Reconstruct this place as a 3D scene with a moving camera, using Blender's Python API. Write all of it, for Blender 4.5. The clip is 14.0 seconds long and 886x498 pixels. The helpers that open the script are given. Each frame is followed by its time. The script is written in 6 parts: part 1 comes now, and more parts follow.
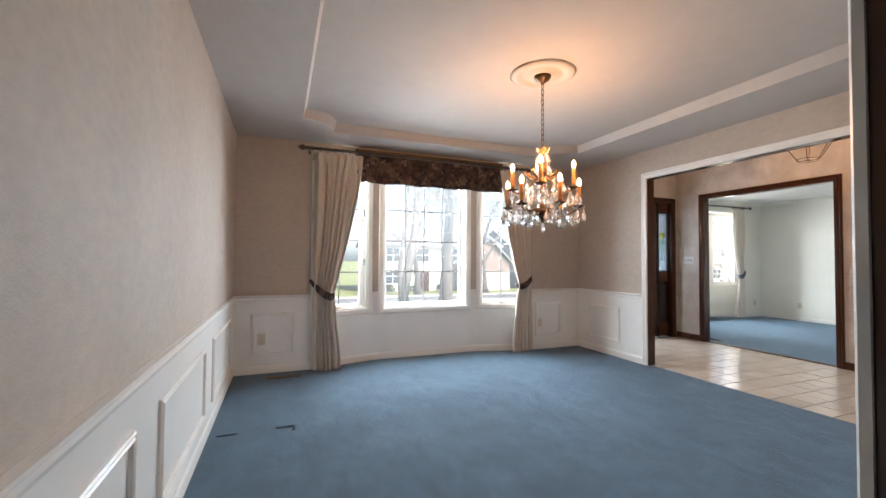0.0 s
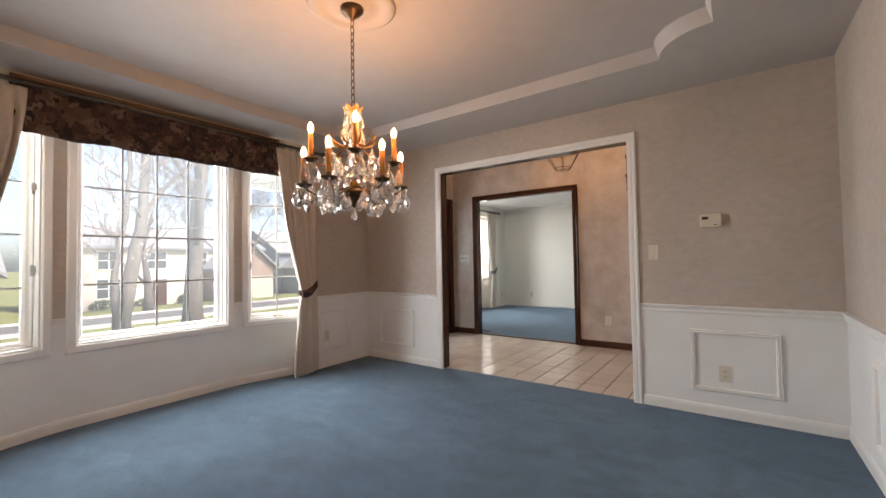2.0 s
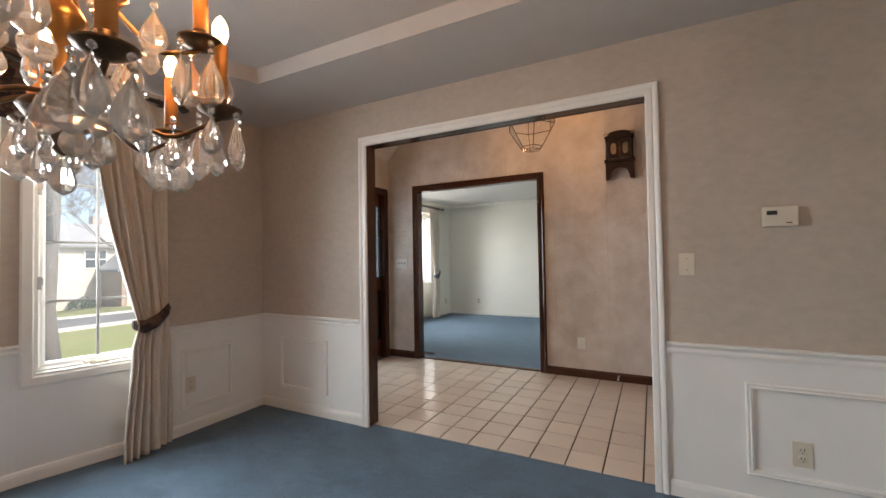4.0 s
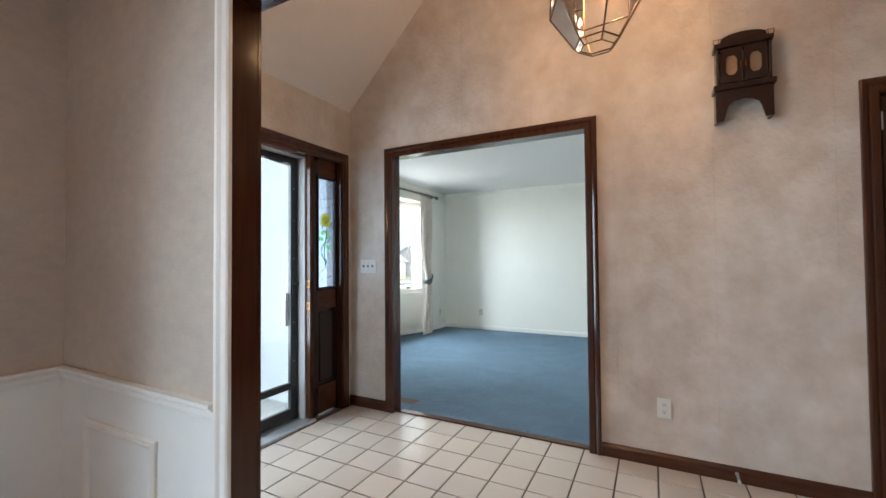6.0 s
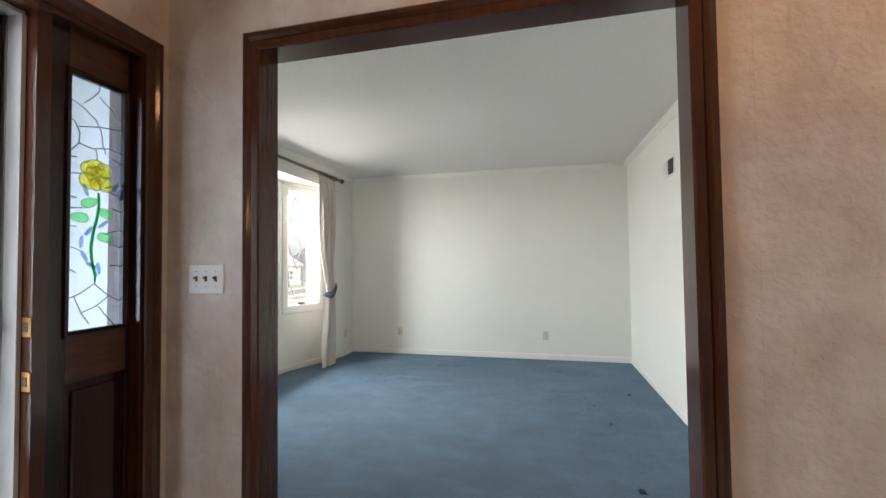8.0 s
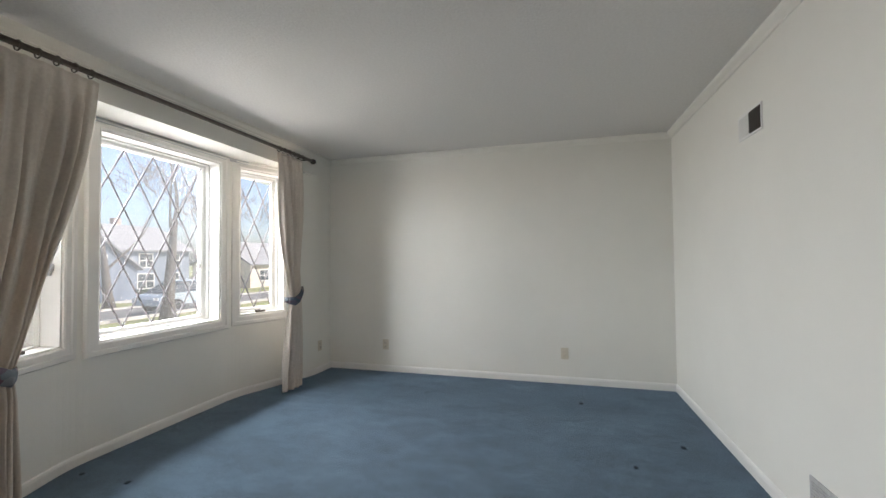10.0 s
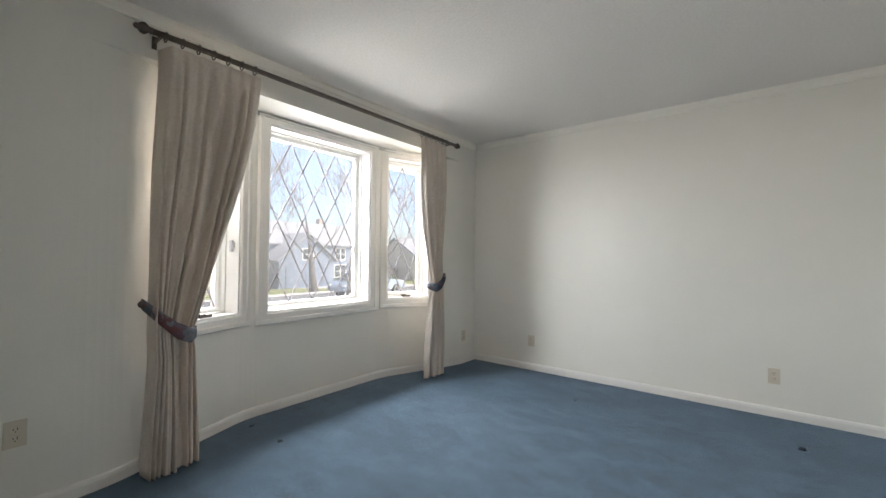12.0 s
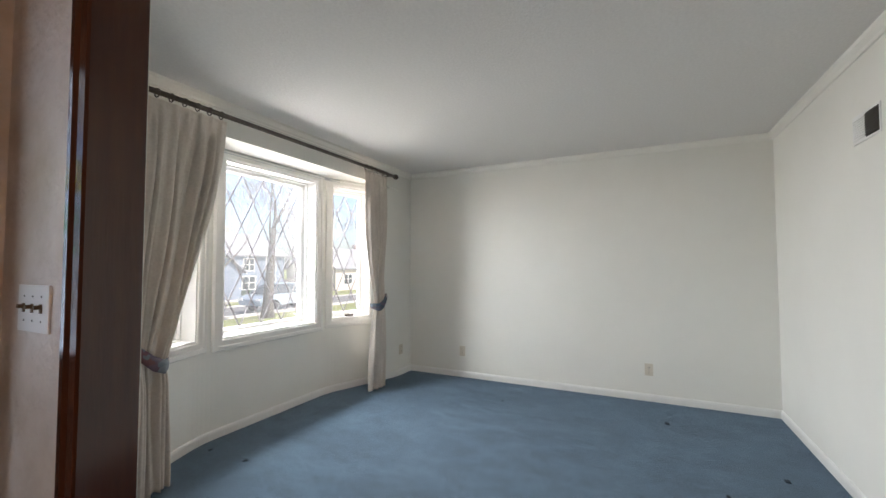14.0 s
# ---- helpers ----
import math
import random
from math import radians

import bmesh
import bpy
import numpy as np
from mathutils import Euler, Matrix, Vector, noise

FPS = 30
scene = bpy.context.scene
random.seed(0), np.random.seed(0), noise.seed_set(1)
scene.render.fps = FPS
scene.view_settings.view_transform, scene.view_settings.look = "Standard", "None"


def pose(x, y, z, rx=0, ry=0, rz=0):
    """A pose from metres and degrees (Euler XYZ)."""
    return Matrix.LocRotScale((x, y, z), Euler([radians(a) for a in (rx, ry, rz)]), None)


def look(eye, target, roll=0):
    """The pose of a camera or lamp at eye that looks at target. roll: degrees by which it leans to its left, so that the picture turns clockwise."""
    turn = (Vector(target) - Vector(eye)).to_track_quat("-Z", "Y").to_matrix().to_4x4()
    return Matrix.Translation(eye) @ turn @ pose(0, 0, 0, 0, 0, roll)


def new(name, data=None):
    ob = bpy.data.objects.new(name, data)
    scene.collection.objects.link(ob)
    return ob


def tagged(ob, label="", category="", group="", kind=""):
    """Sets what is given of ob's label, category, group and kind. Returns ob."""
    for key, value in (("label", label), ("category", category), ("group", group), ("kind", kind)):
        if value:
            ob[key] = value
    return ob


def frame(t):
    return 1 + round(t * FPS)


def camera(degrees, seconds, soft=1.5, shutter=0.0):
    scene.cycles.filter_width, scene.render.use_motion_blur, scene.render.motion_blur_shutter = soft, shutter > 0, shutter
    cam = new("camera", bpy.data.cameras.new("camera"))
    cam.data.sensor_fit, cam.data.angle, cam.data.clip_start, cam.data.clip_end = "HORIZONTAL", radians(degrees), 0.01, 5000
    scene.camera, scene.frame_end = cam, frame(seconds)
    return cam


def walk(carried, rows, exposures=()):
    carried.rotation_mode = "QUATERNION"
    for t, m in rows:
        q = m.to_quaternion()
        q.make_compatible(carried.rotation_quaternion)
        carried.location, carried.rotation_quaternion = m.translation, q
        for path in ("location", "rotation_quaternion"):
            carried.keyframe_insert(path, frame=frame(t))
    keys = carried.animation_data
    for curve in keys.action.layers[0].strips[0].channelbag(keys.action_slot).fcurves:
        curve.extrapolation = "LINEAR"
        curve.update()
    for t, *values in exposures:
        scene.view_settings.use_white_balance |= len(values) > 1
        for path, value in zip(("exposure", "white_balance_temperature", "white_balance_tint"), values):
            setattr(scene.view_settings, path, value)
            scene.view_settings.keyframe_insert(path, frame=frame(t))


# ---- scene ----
cam = camera(95.3, 14.0)
METRES, EYE, TILT, LEAN, TURN = 7.7, 1.19, 0.0, 0.0, -21.5
PATH = [
    (0, (0.399, 0.226, 1.183), (1.139, 2.083, 1.236), 0.4),
    (0.5, (0.409, 0.454, 1.151), (1.398, 2.191, 1.215), 0.0),
    (1, (0.457, 0.661, 1.132), (1.702, 2.224, 1.2), -0.4),
    (1.5, (0.523, 0.846, 1.143), (1.982, 2.212, 1.208), -0.8),
    (2, (0.693, 1.043, 1.167), (2.314, 2.213, 1.226), -1.0),
    (2.5, (0.889, 1.225, 1.206), (2.612, 2.238, 1.259), -1.2),
    (3, (1.132, 1.39, 1.245), (2.909, 2.306, 1.293), -1.2),
    (5.5, (3.045, 2.253, 1.262), (4.816, 3.181, 1.306), -0.6),
    (6, (3.433, 2.45, 1.262), (5.209, 3.367, 1.309), -0.5),
    (6.5, (3.786, 2.691, 1.261), (5.588, 3.558, 1.31), -0.5),
    (7, (4.135, 2.923, 1.266), (5.985, 3.681, 1.319), -0.5),
    (7.5, (4.508, 3.107, 1.262), (6.409, 3.727, 1.321), -0.6),
    (8, (4.835, 3.293, 1.261), (6.781, 3.752, 1.321), -0.7),
    (10.5, (6.036, 3.294, 1.257), (7.94, 3.903, 1.301), -0.4),
    (11, (6.139, 3.329, 1.232), (7.962, 4.152, 1.272), -0.0),
    (11.5, (6.224, 3.326, 1.209), (7.931, 4.368, 1.246), 0.3),
    (12, (6.262, 3.308, 1.161), (7.838, 4.538, 1.201), 0.5),
    (12.5, (6.241, 3.277, 1.167), (7.73, 4.612, 1.198), 0.7),
    (13, (6.119, 3.278, 1.19), (7.615, 4.605, 1.238), 0.6),
    (13.5, (5.968, 3.282, 1.24), (7.581, 4.462, 1.304), 0.3),
    (14, (5.76, 3.264, 1.304), (7.554, 4.145, 1.385), -0.1),
]
walk(cam, [(t, look(eye, target, roll)) for t, eye, target, roll in PATH],
     exposures=[(0, 1.98, 6250, 7), (0.5, 1.82, 6450, 9), (1.5, 1.64, 6750, 12), (3, 1.42, 7050, 12), (5.5, 1.90, 5850, 2), (6, 1.98, 5800, 2), (6.5, 1.86, 5950, 4), (7, 1.68, 6150, 5), (8, 1.72, 6450, 9), (10.5, 1.16, 6500, 12), (12, 1.42, 6500, 12), (14, 1.50, 6450, 12)])
# ---------------------------------------------------------------- light
world = bpy.data.worlds.new("world")
scene.world = world
world.use_nodes = True
wn = world.node_tree.nodes
sky = wn.new("ShaderNodeTexSky")
sky.sky_type, sky.sun_disc = "NISHITA", False
sky.sun_elevation, sky.sun_rotation = radians(47), radians(156)
sky.air_density, sky.dust_density = 0.8, 2.5
wn["Background"].inputs["Strength"].default_value = 0.09
world.node_tree.links.new(sky.outputs[0], wn["Background"].inputs[0])


def lamp(name, kind, m, energy, color=(1, 1, 1), **more):
    data = bpy.data.lights.new(name, kind)
    data.energy, data.color = energy, color
    if kind == "AREA":
        data.shape, data.size, data.size_y = "RECTANGLE", more["size"], more["size_y"]
    elif kind == "SUN":
        data.angle = more["angle"]
    else:
        data.shadow_soft_size = more["radius"]
    ob = new(name, data)
    ob.matrix_world = m
    return ob


# sun from behind the house, over its left shoulder
lamp("sun", "SUN", look((0, 0, 0), (-0.28, 0.62, -0.74)), 2.4, (1.0, 0.95, 0.88), angle=radians(0.53))
# added area lamps outside the openings: sky light, and ground bounce at the living bow
lamp("sky_dining_bow", "AREA", look((2.08, 5.50, 1.75), (2.08, 4.0, 1.05)), 104, (0.82, 0.91, 1.0), size=2.4, size_y=1.5)
lamp("bounce_living_bow", "AREA", look((8.33, 6.95, 1.40), (8.33, 5.0, 1.40)), 48, (1.0, 0.98, 0.95), size=2.8, size_y=1.6)
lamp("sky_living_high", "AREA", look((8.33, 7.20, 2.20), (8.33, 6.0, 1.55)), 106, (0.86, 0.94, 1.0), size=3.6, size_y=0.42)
lamp("sky_front_door", "AREA", look((5.34, 5.36, 1.30), (5.34, 3.7, 0.98)), 12, (0.85, 0.92, 1.0), size=0.75, size_y=1.8)
# lit lamps: chandelier and entry lantern
for a in (20, 140, 260):
    lamp("chandelier_glow", "POINT", pose(2.14 + 0.27 * math.cos(radians(a)), 2.66 + 0.27 * math.sin(radians(a)), 1.93), 2.8, (1.0, 0.48, 0.20), radius=0.05)
lamp("lantern_glow", "POINT", pose(5.37, 2.655, 2.66), 7.8, (1.0, 0.52, 0.23), radius=0.03)

# ---------------------------------------------------------------- materials
def mat(name, base, rough=0.6, metal=0.0, var=None, scale=5.0, amount=0.15, bump=0.0, bump_scale=80.0, fine=None, spec=0.5, stretch=(1, 1, 1), sheen=0.0, per_object=0.0, two=0.0, two_scale=1.0):
    """A surface with colour variation at two scales and fine relief."""
    m = bpy.data.materials.new(name)
    m.use_nodes = True
    nt = m.node_tree
    N, L = nt.nodes, nt.links
    b = N["Principled BSDF"]
    b.inputs["Roughness"].default_value = rough
    b.inputs["Metallic"].default_value = metal
    b.inputs["Specular IOR Level"].default_value = spec
    if sheen:
        b.inputs["Sheen Weight"].default_value = sheen
        b.inputs["Sheen Roughness"].default_value = 0.6
    co = N.new("ShaderNodeTexCoord")
    mp = N.new("ShaderNodeMapping")
    mp.inputs["Scale"].default_value = stretch
    L.new(co.outputs["Object"], mp.inputs["Vector"])
    col = None
    if var is not None:
        n1 = N.new("ShaderNodeTexNoise")
        n1.inputs["Scale"].default_value, n1.inputs["Detail"].default_value = scale, 6
        n1.inputs["Roughness"].default_value = 0.6
        L.new(mp.outputs[0], n1.inputs["Vector"])
        r = N.new("ShaderNodeMapRange")
        r.inputs["From Min"].default_value, r.inputs["From Max"].default_value = 0.5 - amount, 0.5 + amount
        L.new(n1.outputs["Fac"], r.inputs["Value"])
        mx = N.new("ShaderNodeMix")
        mx.data_type = "RGBA"
        mx.inputs["A"].default_value, mx.inputs["B"].default_value = (*base, 1), (*var, 1)
        L.new(r.outputs[0], mx.inputs["Factor"])
        col = mx.outputs["Result"]
        if two:
            n2 = N.new("ShaderNodeTexNoise")
            n2.inputs["Scale"].default_value, n2.inputs["Detail"].default_value = two_scale, 3
            L.new(co.outputs["Object"], n2.inputs["Vector"])
            r2 = N.new("ShaderNodeMapRange")
            r2.inputs["From Min"].default_value, r2.inputs["From Max"].default_value = 0.3, 0.7
            r2.inputs["To Min"].default_value, r2.inputs["To Max"].default_value = 1 - two, 1 + two
            L.new(n2.outputs["Fac"], r2.inputs["Value"])
            mu = N.new("ShaderNodeMix")
            mu.data_type, mu.blend_type = "RGBA", "MULTIPLY"
            mu.inputs["Factor"].default_value = 1
            L.new(col, mu.inputs["A"])
            L.new(r2.outputs[0], mu.inputs["B"])
            col = mu.outputs["Result"]
        if per_object:
            oi = N.new("ShaderNodeObjectInfo")
            r3 = N.new("ShaderNodeMapRange")
            r3.inputs["To Min"].default_value, r3.inputs["To Max"].default_value = 1 - per_object, 1 + per_object
            L.new(oi.outputs["Random"], r3.inputs["Value"])
            m3 = N.new("ShaderNodeMix")
            m3.data_type, m3.blend_type = "RGBA", "MULTIPLY"
            m3.inputs["Factor"].default_value = 1
            L.new(col, m3.inputs["A"])
            L.new(r3.outputs[0], m3.inputs["B"])
            col = m3.outputs["Result"]
        L.new(col, b.inputs["Base Color"])
    else:
        b.inputs["Base Color"].default_value = (*base, 1)
    if bump:
        n3 = N.new("ShaderNodeTexNoise")
        n3.inputs["Scale"].default_value, n3.inputs["Detail"].default_value = bump_scale, 4
        L.new(mp.outputs[0], n3.inputs["Vector"])
        bp = N.new("ShaderNodeBump")
        bp.inputs["Strength"].default_value, bp.inputs["Distance"].default_value = bump, 0.01
        L.new(n3.outputs["Fac"], bp.inputs["Height"])
        L.new(bp.outputs[0], b.inputs["Normal"])
    return m


def glow(name, color, strength):
    m = bpy.data.materials.new(name)
    m.use_nodes = True
    b = m.node_tree.nodes["Principled BSDF"]
    b.inputs["Base Color"].default_value = (*color, 1)
    b.inputs["Emission Color"].default_value = (*color, 1)
    b.inputs["Emission Strength"].default_value = strength
    return m


def clear(name, tint=(1, 1, 1), rough=0.0, haze=0.0):
    """Thin clear sheet: see-through with a Fresnel gloss."""
    m = bpy.data.materials.new(name)
    m.use_nodes = True
    nt = m.node_tree
    N, L = nt.nodes, nt.links
    N.remove(N["Principled BSDF"])
    tr, gl, fr, mx = N.new("ShaderNodeBsdfTransparent"), N.new("ShaderNodeBsdfGlossy"), N.new("ShaderNodeFresnel"), N.new("ShaderNodeMixShader")
    tr.inputs[0].default_value = (*tint, 1)
    gl.inputs["Roughness"].default_value = rough
    fr.inputs["IOR"].default_value = 1.35
    L.new(fr.outputs[0], mx.inputs[0])
    L.new(tr.outputs[0], mx.inputs[1])
    L.new(gl.outputs[0], mx.inputs[2])
    out = mx.outputs[0]
    if haze:
        tl, df, m2, m4 = N.new("ShaderNodeBsdfTranslucent"), N.new("ShaderNodeBsdfDiffuse"), N.new("ShaderNodeMixShader"), N.new("ShaderNodeMixShader")
        tl.inputs[0].default_value = (*tint, 1)
        df.inputs[0].default_value = (*tint, 1)
        m2.inputs[0].default_value, m4.inputs[0].default_value = 0.25, haze
        L.new(tl.outputs[0], m2.inputs[1])
        L.new(df.outputs[0], m2.inputs[2])
        L.new(out, m4.inputs[1])
        L.new(m2.outputs[0], m4.inputs[2])
        out = m4.outputs[0]
    L.new(out, N["Material Output"].inputs[0])
    return m


M = {}
M["paper"] = mat("dining_wallpaper", (0.52, 0.45, 0.38), 0.72, var=(0.455, 0.39, 0.33), scale=16, amount=0.2, bump=0.16, bump_scale=110, stretch=(1, 1, 1.6), two=0.06, two_scale=2.2)
M["wainscot"] = mat("white_wainscot_paint", (0.80, 0.79, 0.76), 0.42, var=(0.76, 0.75, 0.72), scale=3, amount=0.2, bump=0.05, bump_scale=60)
M["trim"] = mat("white_trim_paint", (0.82, 0.80, 0.76), 0.35, var=(0.78, 0.76, 0.72), scale=6, amount=0.2, bump=0.04, bump_scale=50)
M["living"] = mat("living_wall_paint", (0.82, 0.80, 0.735), 0.6, var=(0.79, 0.77, 0.705), scale=2, amount=0.2, bump=0.12, bump_scale=150)
M["sponge"] = mat("sponged_peach_paint", (0.70, 0.645, 0.595), 0.7, var=(0.55, 0.475, 0.41), scale=5.0, amount=0.19, bump=0.75, bump_scale=34, two=0.09, two_scale=1.3)
# paper seams every half metre on the sponged walls
sn = M["sponge"].node_tree.nodes
sl = M["sponge"].node_tree.links
s_co, s_xyz, s_mod, s_lt, s_add = sn.new("ShaderNodeTexCoord"), sn.new("ShaderNodeSeparateXYZ"), sn.new("ShaderNodeMath"), sn.new("ShaderNodeMath"), sn.new("ShaderNodeMath")
s_mod.operation, s_lt.operation, s_add.operation = "FLOORED_MODULO", "LESS_THAN", "MULTIPLY_ADD"
s_mod.inputs[1].default_value, s_lt.inputs[1].default_value, s_add.inputs[1].default_value = 0.53, 0.004, -0.8
sl.new(s_co.outputs["Object"], s_xyz.inputs[0])
sl.new(s_xyz.outputs["Y"], s_mod.inputs[0])
sl.new(s_mod.outputs[0], s_lt.inputs[0])
sl.new(s_lt.outputs[0], s_add.inputs[0])
s_bump = [n for n in sn if n.bl_idname == "ShaderNodeBump"][0]
sl.new(s_bump.inputs["Height"].links[0].from_socket, s_add.inputs[2])
sl.new(s_add.outputs[0], s_bump.inputs["Height"])
M["ceiling"] = mat("stippled_ceiling", (0.75, 0.73, 0.70), 0.85, var=(0.69, 0.67, 0.64), scale=60, amount=0.2, bump=0.32, bump_scale=75)
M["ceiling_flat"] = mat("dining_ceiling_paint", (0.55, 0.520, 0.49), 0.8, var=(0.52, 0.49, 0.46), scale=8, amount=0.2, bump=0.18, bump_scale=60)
M["carpet"] = mat("blue_carpet", (0.052, 0.087, 0.118), 0.95, var=(0.030, 0.054, 0.076), scale=4.0, amount=0.2, bump=0.9, bump_scale=240, two=0.10, two_scale=1.3, sheen=0.4)
# brushed nap: streaks laid by the vacuum and small scuffed tufts
kn, kl = M["carpet"].node_tree.nodes, M["carpet"].node_tree.links
k_bsdf = kn["Principled BSDF"]
k_bsdf.inputs["Sheen Tint"].default_value = (0.55, 0.75, 1.0, 1)
k_co = kn.new("ShaderNodeTexCoord")
k_col = k_bsdf.inputs["Base Color"].links[0].from_socket
for k_turn, k_scale, k_size, k_low, k_high in ((35, (1.7, 0.8, 1), 2.8, 0.80, 1.22), (-50, (1.6, 0.9, 1), 7.0, 0.84, 1.18), (10, (1, 1, 1), 38.0, 0.90, 1.10)):
    k_map, k_noise, k_range, k_mix = kn.new("ShaderNodeMapping"), kn.new("ShaderNodeTexNoise"), kn.new("ShaderNodeMapRange"), kn.new("ShaderNodeMix")
    k_map.inputs["Rotation"].default_value, k_map.inputs["Scale"].default_value = (0, 0, radians(k_turn)), k_scale
    k_noise.inputs["Scale"].default_value, k_noise.inputs["Detail"].default_value, k_noise.inputs["Distortion"].default_value = k_size, 3, 0.6
    k_range.inputs["From Min"].default_value, k_range.inputs["From Max"].default_value = 0.38, 0.62
    k_range.inputs["To Min"].default_value, k_range.inputs["To Max"].default_value = k_low, k_high
    k_mix.data_type, k_mix.blend_type = "RGBA", "MULTIPLY"
    k_mix.inputs["Factor"].default_value = 1
    kl.new(k_co.outputs["Object"], k_map.inputs["Vector"])
    kl.new(k_map.outputs[0], k_noise.inputs["Vector"])
    kl.new(k_noise.outputs["Fac"], k_range.inputs["Value"])
    kl.new(k_col, k_mix.inputs["A"])
    kl.new(k_range.outputs[0], k_mix.inputs["B"])
    k_col = k_mix.outputs["Result"]
kl.new(k_col, k_bsdf.inputs["Base Color"])
M["stain"] = mat("dark_stained_wood", (0.066, 0.021, 0.009), 0.14, var=(0.042, 0.013, 0.006), scale=7, amount=0.2, bump=0.05, bump_scale=30, stretch=(6, 6, 0.5))
M["stain_h"] = mat("dark_stained_wood_grain_along", (0.085, 0.027, 0.012), 0.25, var=(0.044, 0.013, 0.006), scale=7, amount=0.2, bump=0.05, bump_scale=30, stretch=(1, 0.5, 6))
M["walnut"] = mat("walnut_stained_wood", (0.024, 0.009, 0.006), 0.2, var=(0.013, 0.005, 0.0035), scale=7, amount=0.2, bump=0.05, bump_scale=30, stretch=(6, 6, 0.5))
M["tile"] = mat("cream_floor_tile", (0.66, 0.57, 0.48), 0.16, var=(0.58, 0.49, 0.41), scale=5, amount=0.2, bump=0.02, bump_scale=20, per_object=0.06, two=0.05, two_scale=9)
M["grout"] = mat("dark_grout", (0.085, 0.065, 0.05), 0.9, var=(0.12, 0.095, 0.075), scale=30, amount=0.2, bump=0.3, bump_scale=90)
M["linen"] = mat("cream_linen", (0.64, 0.57, 0.48), 0.85, var=(0.55, 0.49, 0.41), scale=60, amount=0.2, bump=0.2, bump_scale=300, two=0.05, two_scale=4, sheen=0.2)
M["plastic"] = mat("ivory_plastic", (0.66, 0.60, 0.49), 0.4, var=(0.64, 0.58, 0.47), scale=4)
M["white_plastic"] = mat("white_plastic", (0.80, 0.79, 0.76), 0.35, var=(0.78, 0.77, 0.74), scale=4)
# near-black; on slots, latch holes and the grille opening it replaces their shade
M["dark"] = mat("dark_slot", (0.03, 0.028, 0.025), 0.6)
M["black"] = mat("black_door_frame", (0.012, 0.012, 0.013), 0.35, var=(0.018, 0.018, 0.019), scale=12)
M["alu"] = mat("brushed_aluminium", (0.55, 0.55, 0.56), 0.35, 0.9, var=(0.48, 0.48, 0.5), scale=12, stretch=(8, 8, 1))
M["brass"] = mat("aged_brass", (0.36, 0.19, 0.065), 0.34, 1.0, var=(0.26, 0.13, 0.045), scale=20)
M["bronze"] = mat("dark_bronze", (0.16, 0.10, 0.055), 0.38, 0.9, var=(0.10, 0.06, 0.035), scale=30)
M["pewter"] = mat("dark_pewter_rod", (0.14, 0.12, 0.10), 0.4, 0.7, var=(0.10, 0.08, 0.07), scale=30)
# window and storm panes carry a faint haze standing in for outdoor glare
M["glass"] = clear("window_glass", haze=0.014)
M["clear"] = clear("lantern_glass")
M["storm"] = clear("storm_door_glass", haze=0.012)
M["grille"] = mat("pale_window_grille", (0.46, 0.46, 0.47), 0.5, var=(0.42, 0.42, 0.43), scale=8)
M["varnish"] = mat("varnished_walnut_door", (0.040, 0.014, 0.008), 0.07, var=(0.022, 0.007, 0.004), scale=7, amount=0.2, bump=0.02, bump_scale=12, stretch=(6, 6, 0.5))
M["linen_warm"] = mat("warm_cream_linen", (0.72, 0.64, 0.555), 0.85, var=(0.63, 0.55, 0.47), scale=60, amount=0.2, bump=0.2, bump_scale=300, two=0.06, two_scale=4, sheen=0.2)
M["vault"] = mat("entry_ceiling_paint", (0.74, 0.71, 0.685), 0.8, var=(0.71, 0.68, 0.655), scale=8, amount=0.2, bump=0.15, bump_scale=60)
M["lead"] = mat("lead_came", (0.34, 0.31, 0.32), 0.5, 0.2, var=(0.18, 0.17, 0.17), scale=30)
M["closet"] = mat("brown_stained_closet_wood", (0.062, 0.027, 0.013), 0.2, var=(0.036, 0.015, 0.008), scale=7, amount=0.2, bump=0.05, bump_scale=30, stretch=(6, 6, 0.5))
M["hall"] = mat("hall_paint", (0.72, 0.68, 0.62), 0.7, var=(0.69, 0.65, 0.59), scale=2)

# ---------------------------------------------------------------- mesh tools
def link(name, bm, material, parent=None, label=""):
    bmesh.ops.recalc_face_normals(bm, faces=bm.faces)
    me = bpy.data.meshes.new(name)
    bm.to_mesh(me)
    bm.free()
    mats = material if isinstance(material, (list, tuple)) else [material]
    for m in mats:
        me.materials.append(m)
    ob = new(name, me)
    if parent is not None:
        ob.parent = parent
    if label:
        ob["label"] = label
    return ob


def part(name, bm, material, parent, label="", smooth=False):
    ob = link(name, bm, material, parent, label)
    if smooth:
        ob.data.polygons.foreach_set("use_smooth", [True] * len(ob.data.polygons))
    return ob


def thing(name, m, label, category, group=""):
    ob = new(name)
    ob.empty_display_size = 0.05
    ob.matrix_world = m
    return tagged(ob, label, category, group)


def structure(ob, label, category):
    return tagged(ob, label, category, kind="structure")


def box(bm, x0, y0, z0, x1, y1, z1, bevel=0.0, m=None):
    r = bmesh.ops.create_cube(bm, size=1.0)
    vs = r["verts"]
    for v in vs:
        v.co = Vector(((x0 + x1) / 2 + v.co.x * abs(x1 - x0), (y0 + y1) / 2 + v.co.y * abs(y1 - y0), (z0 + z1) / 2 + v.co.z * abs(z1 - z0)))
    if m is not None:
        bmesh.ops.transform(bm, matrix=m, verts=vs)
    if bevel:
        es = list({e for v in vs for e in v.link_edges})
        bmesh.ops.bevel(bm, geom=es, offset=bevel, segments=2, profile=0.6, affect="EDGES")
    return bm


